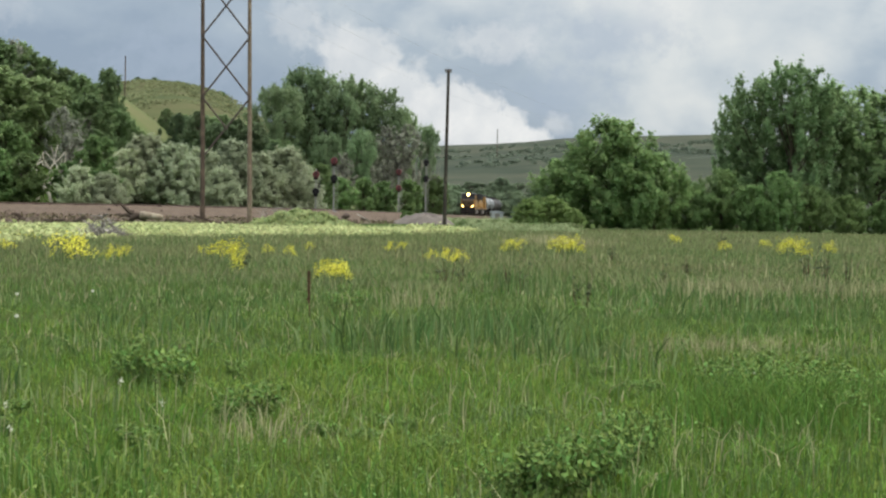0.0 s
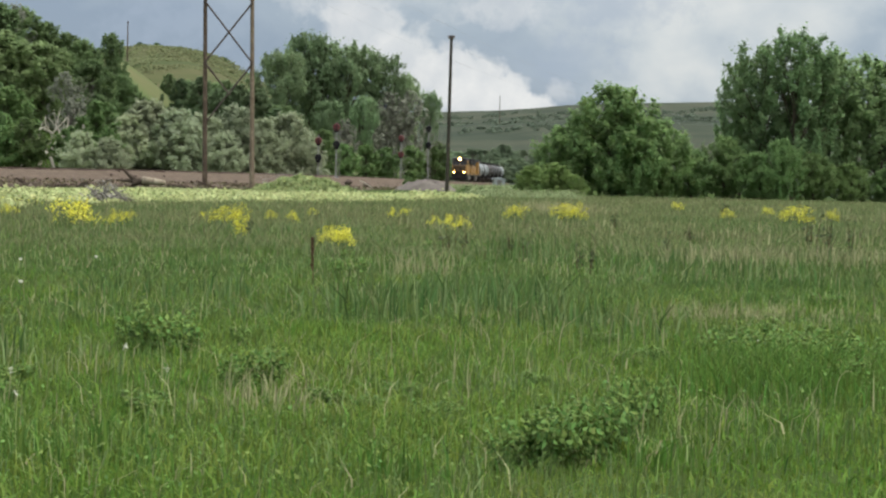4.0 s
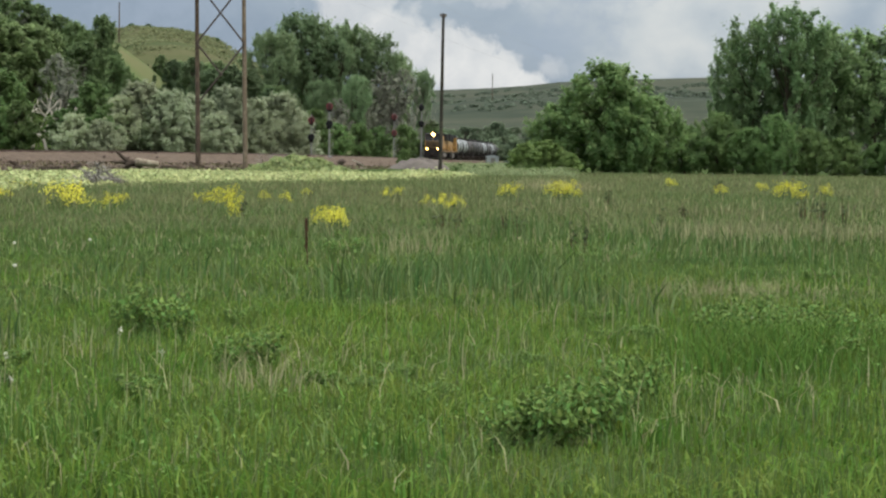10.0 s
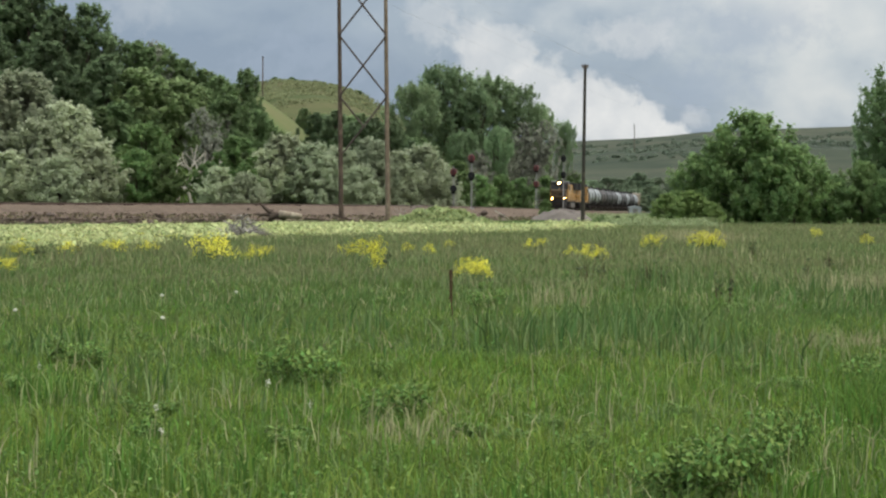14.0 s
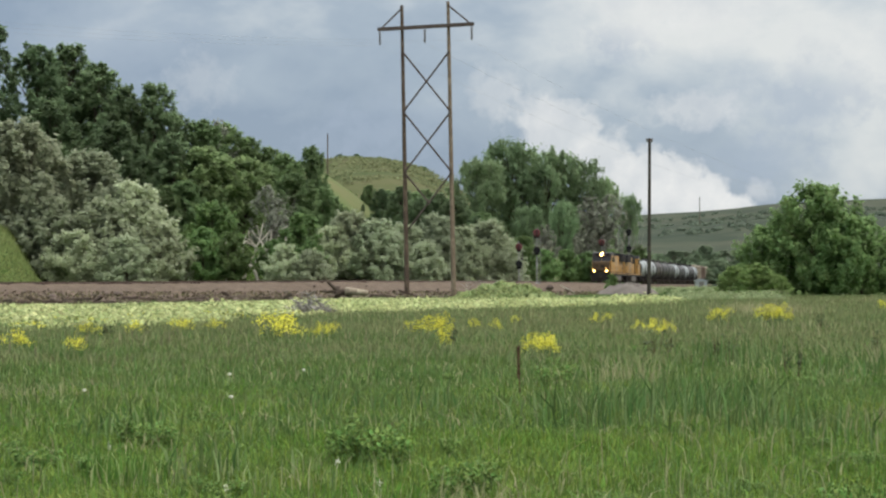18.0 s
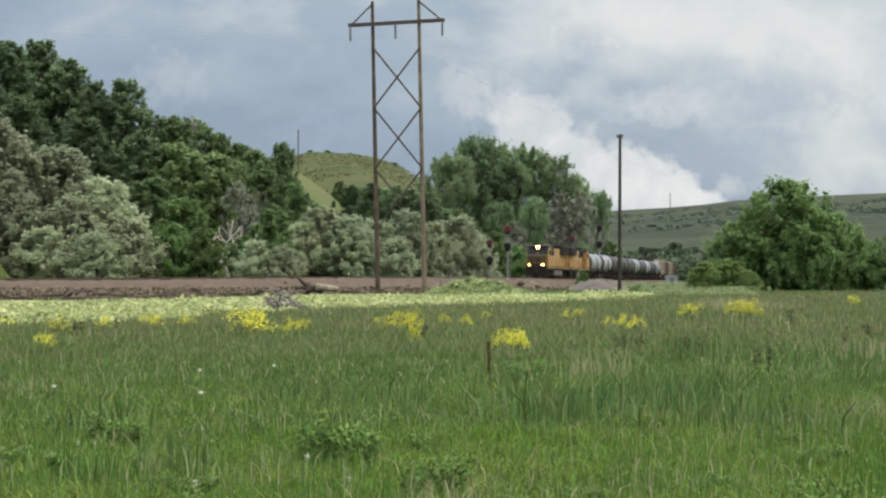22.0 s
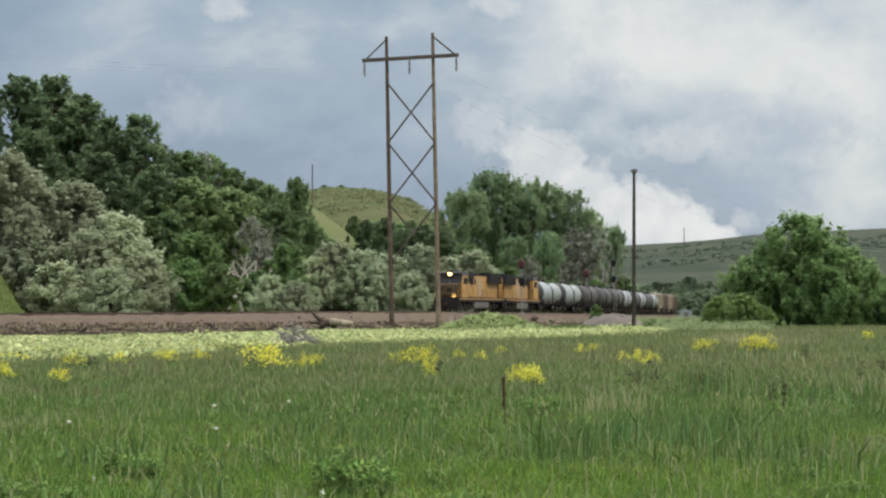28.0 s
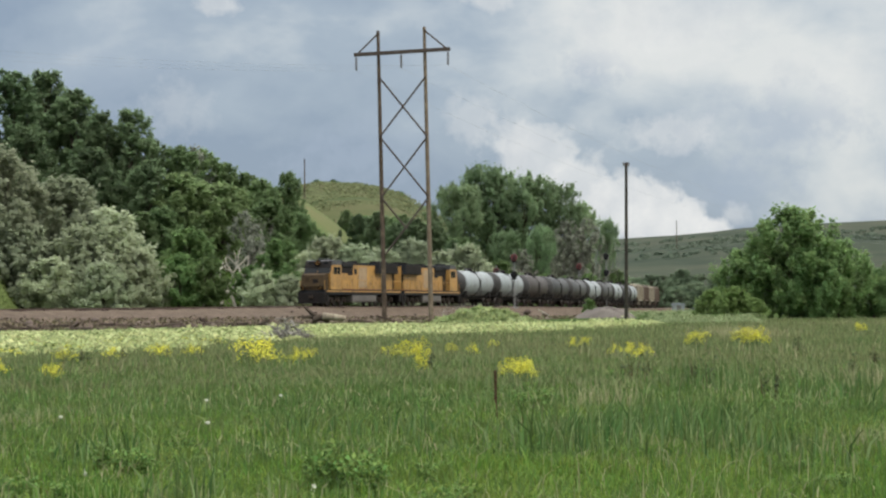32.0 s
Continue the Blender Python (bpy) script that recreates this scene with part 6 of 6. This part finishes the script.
def foot_of_bank(az, off=9.0):
    """Bearing and distance of the place off metres before the rails at that bearing."""
    for d in np.arange(140, 420, 0.5):
        p = at(az, d)
        if np.min((_x - p.x) ** 2 + (_y - p.y) ** 2) < off * off:
            return d
    return 300


def build_debris():
    me = bpy.data.meshes.new("discarded_tie")
    bm = box((-1.25, -0.11, -0.09), (1.25, 0.11, 0.09), 0.015)
    bm.to_mesh(me)
    bm.free()
    me.materials.append(TIE)
    for k in range(30):
        az = -11.3 + 0.34 * k + 0.2 * RNG.random()
        if -3.4 < az < -2.3:
            continue
        p = on_bank(az, foot_of_bank(az, 16.5 + 4.0 * RNG.random()), 0.08)
        ob = new("discarded_tie", me)
        tilt = 8 * (RNG.random() - 0.5) if RNG.random() < 0.8 else 13
        ob.matrix_basis = pose(p.x, p.y, p.z + 0.010 * abs(tilt), 10 * RNG.random(), tilt, 90 + 120 * (RNG.random() - 0.5))
        tagged(ob, "old dark wooden tie dumped at the embankment's foot", "railway tie", "discarded ties")
    # torn stump and pale log
    d = foot_of_bank(-2.9, 19)
    p = on_bank(-2.98, d, 0.2)
    stump = thing("torn_stump", "dark torn tree stump with jutting roots", "stump")
    prongs = [((-1.4, 0, 1.5), (-0.7, 0, 0.85), (0.0, 0, 0.35), 0.10, 0.26), ((-1.7, -0.2, 0.5), (-0.9, 0, 0.45), (0.1, 0, 0.3), 0.08, 0.24), ((-0.9, 0.3, 1.1), (-0.5, 0.2, 0.7), (0.1, 0, 0.3), 0.05, 0.2), ((0.7, -0.2, 0.75), (0.4, -0.1, 0.5), (-0.1, 0, 0.25), 0.06, 0.22), ((-0.6, -0.3, -0.1), (-0.3, -0.1, 0.25), (0.2, 0, 0.4), 0.2, 0.34), ((0.9, 0.1, 0.0), (0.5, 0, 0.25), (-0.2, 0, 0.4), 0.2, 0.3)]
    v, f = tubes([[(p + Vector(a), r0 * 0.5), (p + Vector(a).lerp(Vector(b), 0.5) + Vector((0.06, 0, -0.07)), r0 + 0.04), (p + Vector(b), (r0 + r1) / 2), (p + Vector(c), r1)] for a, b, c, r0, r1 in prongs], 5)
    sheet("wood", v, f, TIE, stump)
    q = on_bank(-2.62, d - 0.5, 0.3)
    log = thing("pale_log", "short pale barkless log", "log")
    v, f = tubes([[(q + Vector((-0.95, 0, 0.42)), 0.02), (q + Vector((-0.95, 0, 0.42)), 0.33), (q + Vector((0.0, 0, 0.32)), 0.31), (q + Vector((1.0, -0.2, 0.22)), 0.22), (q + Vector((1.0, -0.2, 0.22)), 0.02)]], 10)
    sheet("wood", v, f, surface("pale_peeled_wood", (0.46, 0.40, 0.30), (0.22, 0.175, 0.125), 0.85, scale=1.6, grime=(0.10, 0.075, 0.055), bump=0.02), log, smooth=True)
    plank = on_bank(2.45, foot_of_bank(2.45, 14), 0.15)
    part("plank", box((-0.9, -0.12, -0.05), (0.9, 0.12, 0.05), 0.01), SNAG, thing("pale_plank", "bleached plank lying on the bank", "plank", pose(plank.x, plank.y, plank.z, 0, 28, 10)))
    # heap of grey brushwood in the weeds
    heap = thing("brush_heap", "tangled heap of grey dead brushwood", "brush pile")
    c = at(-3.75, 112)
    z = float(ground_height(c.x, c.y))
    paths = []
    for k in range(230):
        a, r = RNG.random() * 2 * math.pi, math.sqrt(RNG.random())
        o = c + Vector((1.15 * r * math.cos(a), 0.8 * r * math.sin(a), z + 0.05 + 1.0 * (1 - r) * RNG.random()))
        d = Vector(unit(1)[0]) * (0.3 + 0.5 * RNG.random())
        d.z = abs(d.z) * 0.7
        thick = 0.016 + 0.07 * RNG.random() ** 4
        paths.append([(o, thick), (o + d * 0.5 + Vector((0, 0, 0.05)), thick * 0.8), (o + d, thick * 0.3)])
    v, f = tubes(paths, 5)
    tagged(sheet("brushwood", v, f, surface("grey_brushwood", (0.33, 0.31, 0.275), (0.15, 0.135, 0.115), 0.95, scale=1.5, island=0.3), heap), kind="stuff")
    # stockpile of grey stone near the signals
    pile = thing("stone_stockpile", "rough heap of brownish grey stone beside the line", "stone heap")
    a, b = np.meshgrid(np.linspace(0, 2 * math.pi, 41)[:-1], np.linspace(0, 1, 12))
    c = at(3.95, 262)
    x, y = c.x - 0.3 + 3.9 * b * np.cos(a), c.y + 2.6 * b * np.sin(a)
    zz = -0.5 + 1.45 * (1 - b ** 2.6) + 0.22 * np.sin(5 * a + 7 * b) * np.sin(9 * b + 2 * a) * np.minimum(1, 4 * (1 - b)) + 0.16 * RNG.random(a.shape)
    i = np.arange(11 * 40).reshape(11, 40)
    j = np.roll(i, -1, 1)
    sheet("stone", np.stack([x, y, zz], -1).reshape(-1, 3), np.stack([i, j, j + 40, i + 40], -1).reshape(-1, 4), ROCK, pile)
    # loose stones and dry weeds on the bank
    pts = []
    for k in range(3200):
        az = -12 + 15.5 * RNG.random()
        pts.append(az)
    dist = {round(a, 1): foot_of_bank(round(a, 1), 21) for a in pts}
    place = np.array([on_bank(a, dist[round(a, 1)] + 21 * RNG.random(), 0.02) for a in pts])
    v, f = leaf_cards(place, unit(len(place)), 0.14 + 0.16 * RNG.random(len(place)), 1.0)
    tagged(sheet("loose_stones", v, f, STONE), "loose brown stones on the embankment's slope", "stones", kind="stuff")
    place = np.array([on_bank(a, dist[round(a, 1)] + 19 * RNG.random(), 0.0) for a in pts])
    blades("bank_weeds", place, 0.05 + 0.17 * RNG.random(len(place)) ** 2, 0.10, surface("brown_bank_weeds", (0.20, 0.155, 0.10), (0.13, 0.13, 0.06), 0.9, scale=0.2, island=0.4, thin=0.2), "sparse brownish weeds on the embankment", "weeds", 0.7, 0.8)
    # rubble and clods along the embankment's foot
    base = np.array([(1, 0, 0), (0, 1, 0), (-1, 0, 0), (0, -1, 0), (0, 0, 1), (0, 0, -1)], float)
    mids = base[[0, 1, 2, 3, 0, 1, 2, 3, 0, 1, 2, 3]] + base[[1, 2, 3, 0, 4, 4, 4, 4, 5, 5, 5, 5]]
    ball = np.concatenate([base, mids / math.sqrt(2)])
    quads = [(0, 6, 10), (6, 1, 11), (10, 11, 4), (6, 11, 10), (1, 7, 11), (7, 2, 12), (11, 12, 4), (7, 12, 11), (2, 8, 12), (8, 3, 13), (12, 13, 4), (8, 13, 12), (3, 9, 13), (9, 0, 10), (13, 10, 4), (9, 10, 13), (6, 0, 14), (1, 6, 15), (15, 6, 14), (15, 14, 5), (7, 1, 15), (2, 7, 16), (16, 7, 15), (16, 15, 5), (8, 2, 16), (3, 8, 17), (17, 8, 16), (17, 16, 5), (9, 3, 17), (0, 9, 14), (14, 9, 17), (14, 17, 5)]
    vs, fs = [], []
    for k in range(130):
        az = -12 + 16.0 * RNG.random()
        off = 21 - 17 * RNG.random() ** 1.8
        p = on_bank(az, foot_of_bank(az, off), 0.0)
        big = (0.06 + 0.36 * RNG.random() ** 4) * (1.3 if az > 0.8 else 1.0)
        turn = Matrix.Rotation(6.28 * RNG.random(), 3, "Z")
        m = np.array(turn) * np.array([1.0 + 0.9 * RNG.random(), 0.8, 0.45 + 0.5 * RNG.random()]) * big
        vs.append((ball * (0.75 + 0.5 * RNG.random((18, 1)))) @ m.T + np.array(p))
        fs.append(np.array(quads) + 18 * k)
    clod = surface("brown_rubble", (0.150, 0.118, 0.093), (0.10, 0.078, 0.062), 0.95, scale=1.0, island=0.3)
    tagged(sheet("bank_rubble", np.concatenate(vs), np.concatenate(fs), clod), "dark brown rubble and clods along the embankment", "rubble", kind="stuff")
    # dried brown bushes on the bank
    dry = dead_tree(1.6, 6, 1.0, surface("dry_brown_stems", (0.12, 0.085, 0.06), (0.075, 0.055, 0.04), 0.95, scale=2.0), "dense dry brown bush on the embankment", "dry_bush", 0.014, 0.1)
    for k, (az, off, h, wide) in enumerate(((-6.9, 16, 1.3, 1.9), (-6.5, 16, 1.5, 1.8), (-6.1, 17, 1.1, 1.9), (-7.5, 18, 0.8, 1.6), (0.15, 9, 1.8, 1.3), (0.5, 8, 2.0, 1.3), (2.9, 16, 1.2, 1.5), (-10.3, 19, 0.9, 1.6), (3.2, 14, 1.1, 1.4))):
        p = on_bank(az, foot_of_bank(az, off), -0.05)
        c = copy_thing(dry, Matrix.Translation(p) @ Matrix.Rotation(k * 1.3, 4, "Z") @ Matrix.Diagonal((h / 1.6 * wide, h / 1.6 * wide, h / 1.6, 1)))
        tagged(c, "dense dry brown bush on the embankment", "bush", "dry bushes on the bank")
    drop(dry)
    # low shed beyond the bushes
    shed = thing("shed", "low grey metal-roofed shed beyond the trees", "shed", Matrix.Translation(at(5.62, 415, -0.4)))
    part("wall", box((-1.0, -1.2, 0), (1.0, 1.2, 1.7), 0.02), surface("grey_shed_wall", (0.30, 0.32, 0.33), (0.22, 0.23, 0.24), 0.7, scale=0.8), shed)
    part("roof", prism([(-1.15, 1.68), (1.15, 1.68), (1.1, 1.85), (0, 2.05), (-1.1, 1.85)], -1.3, 1.3), surface("weathered_metal_roof", (0.30, 0.33, 0.35), (0.22, 0.24, 0.25), 0.6, 0.3, scale=0.8), shed)
    part("door", box((-0.4, -1.225, 0), (0.4, -1.2, 1.55), 0.01), surface("dull_door", (0.16, 0.15, 0.14), None, 0.7), shed)
    # bushes among the line's furniture
    bush = tree_mesh(3, 1.2, 0.02, 40, 110, 0.2, ROUND, LEAF_LIGHT, BARK, "small green bush beside the line", "small_bush", "bush", stems=3, r0=0.06)
    for k, (az, d, h, wide) in enumerate(((3.5, 268, 2.3, 0.8), (3.42, 270, 1.6, 1.0), (4.85, 236, 0.8, 1.6), (5.2, 240, 0.7, 1.8), (5.6, 232, 0.8, 1.8))):
        put(bush, az, d, h, 3, 50 * k, wide)["group"] = "small bushes by the line"
    drop(bush)


build_debris()


def build_trackside():
    """Rank weeds that cover the ground between the meadow's edge and the line."""
    n = 900
    az, d = 4.3 + 3.2 * RNG.random(n), 178 + 190 * RNG.random(n) ** 1.3
    x, y = d * np.sin(np.radians(az)), d * np.cos(np.radians(az))
    clear = (np.abs(side_of_track(x, y)) * 0.16 > 0.9) & ((az > 5.0) | (d > 285))
    x, y = x[clear], y[clear]
    p = np.stack([x, y, ground_height(x, y)], 1)
    size = 0.35 + 1.0 * RNG.random(len(p)) ** 2 * patch(p, 6.0, 1.5)
    m = 70
    u = unit(len(p) * m)
    u[:, 2] = np.abs(u[:, 2])
    p, size = np.repeat(p, m, 0), np.repeat(size, m)
    leaf = p + u * np.stack([size * 1.5, size * 1.2, size * 0.75], 1) * (0.5 + 0.6 * RNG.random(len(p)))[:, None]
    q = u * 0.7 + unit(len(p)) * 0.6 + np.array([0, 0, 0.4])
    v, f = leaf_cards(leaf, q / np.linalg.norm(q, axis=1)[:, None], 0.10 + 0.12 * RNG.random(len(p)), 1.5)
    tagged(sheet("trackside_weeds", v, f, surface("grey_green_rank_weeds", (0.20, 0.26, 0.12), (0.29, 0.33, 0.17), 0.8, scale=0.3, island=0.3, thin=0.45)), "grey-green rank weeds beside the railway", "weeds", kind="stuff")


build_trackside()


def build_distance():
    """Scrub on the far ridge and belts of trees in the valley before it."""
    n = 2600
    az = 2.5 + 15 * RNG.random(n)
    d = 860 + 430 * RNG.random(n)
    r = np.radians(az)
    x, y = d * np.sin(r), d * np.cos(r)
    g = np.stack([x, y, ground_height(x, y)], 1)
    g = g[patch(g, 26.0, 3.0) > 0.58]
    tops = np.repeat(g, 22, 0)
    size = np.repeat(0.7 + 1.5 * RNG.random(len(g)) ** 2, 22)
    u = unit(len(tops))
    u[:, 2] = np.abs(u[:, 2])
    tops = tops + u * size[:, None] * np.array([1.4, 1.4, 0.9]) * (0.6 + 0.4 * RNG.random(len(tops)))[:, None]
    v, f = leaf_cards(tops, u, 0.9 + 0.6 * RNG.random(len(tops)), 1.2)
    scrub = surface("hazy_ridge_scrub", (0.10, 0.13, 0.095), (0.13, 0.16, 0.11), 0.9, scale=0.02, island=0.25, thin=0.3)
    tagged(sheet("ridge_scrub", v, f, scrub), "dark scrub dotted over the far ridge", "scrub", kind="stuff")
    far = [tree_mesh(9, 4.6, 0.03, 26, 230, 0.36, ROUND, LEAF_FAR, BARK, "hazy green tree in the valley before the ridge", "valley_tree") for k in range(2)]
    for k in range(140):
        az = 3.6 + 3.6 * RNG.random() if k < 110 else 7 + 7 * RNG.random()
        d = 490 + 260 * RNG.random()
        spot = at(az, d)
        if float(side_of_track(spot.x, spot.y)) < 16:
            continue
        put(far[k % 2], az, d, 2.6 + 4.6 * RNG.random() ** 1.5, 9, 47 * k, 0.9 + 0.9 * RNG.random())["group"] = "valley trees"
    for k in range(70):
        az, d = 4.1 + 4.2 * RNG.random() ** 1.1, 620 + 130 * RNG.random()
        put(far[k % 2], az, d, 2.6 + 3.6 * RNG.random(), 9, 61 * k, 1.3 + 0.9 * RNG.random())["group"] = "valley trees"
    for ob in far:
        drop(ob)
    # rough grass and scrub fringing the round hill
    n = 5200
    az, d = -4.2 + 5.2 * RNG.random(n), 520 + 205 * RNG.random(n)
    x, y = d * np.sin(np.radians(az)), d * np.cos(np.radians(az))
    g = np.stack([x, y, ground_height(x, y)], 1)
    g = g[patch(g, 9.0, 5.0) + 0.5 * step(640, 700, d) > 0.62]
    g = np.repeat(g, 7, 0) + RNG.normal(size=(7 * len(g), 3)) * np.array([1.1, 1.1, 0.10])
    g[:, 2] += 0.12
    u = unit(len(g)) * 0.6 + np.array([0, -0.3, 0.8])
    v, f = leaf_cards(g, u / np.linalg.norm(u, axis=1)[:, None], 0.5 + 0.4 * RNG.random(len(g)), 1.2)
    tagged(sheet("hill_scrub", v, f, surface("rough_hill_grass", (0.145, 0.175, 0.08), (0.175, 0.185, 0.095), 0.9, scale=0.05, island=0.25, thin=0.3)), "rough dark grass and scrub on the round hill", "scrub", kind="stuff")


build_distance()


motions()
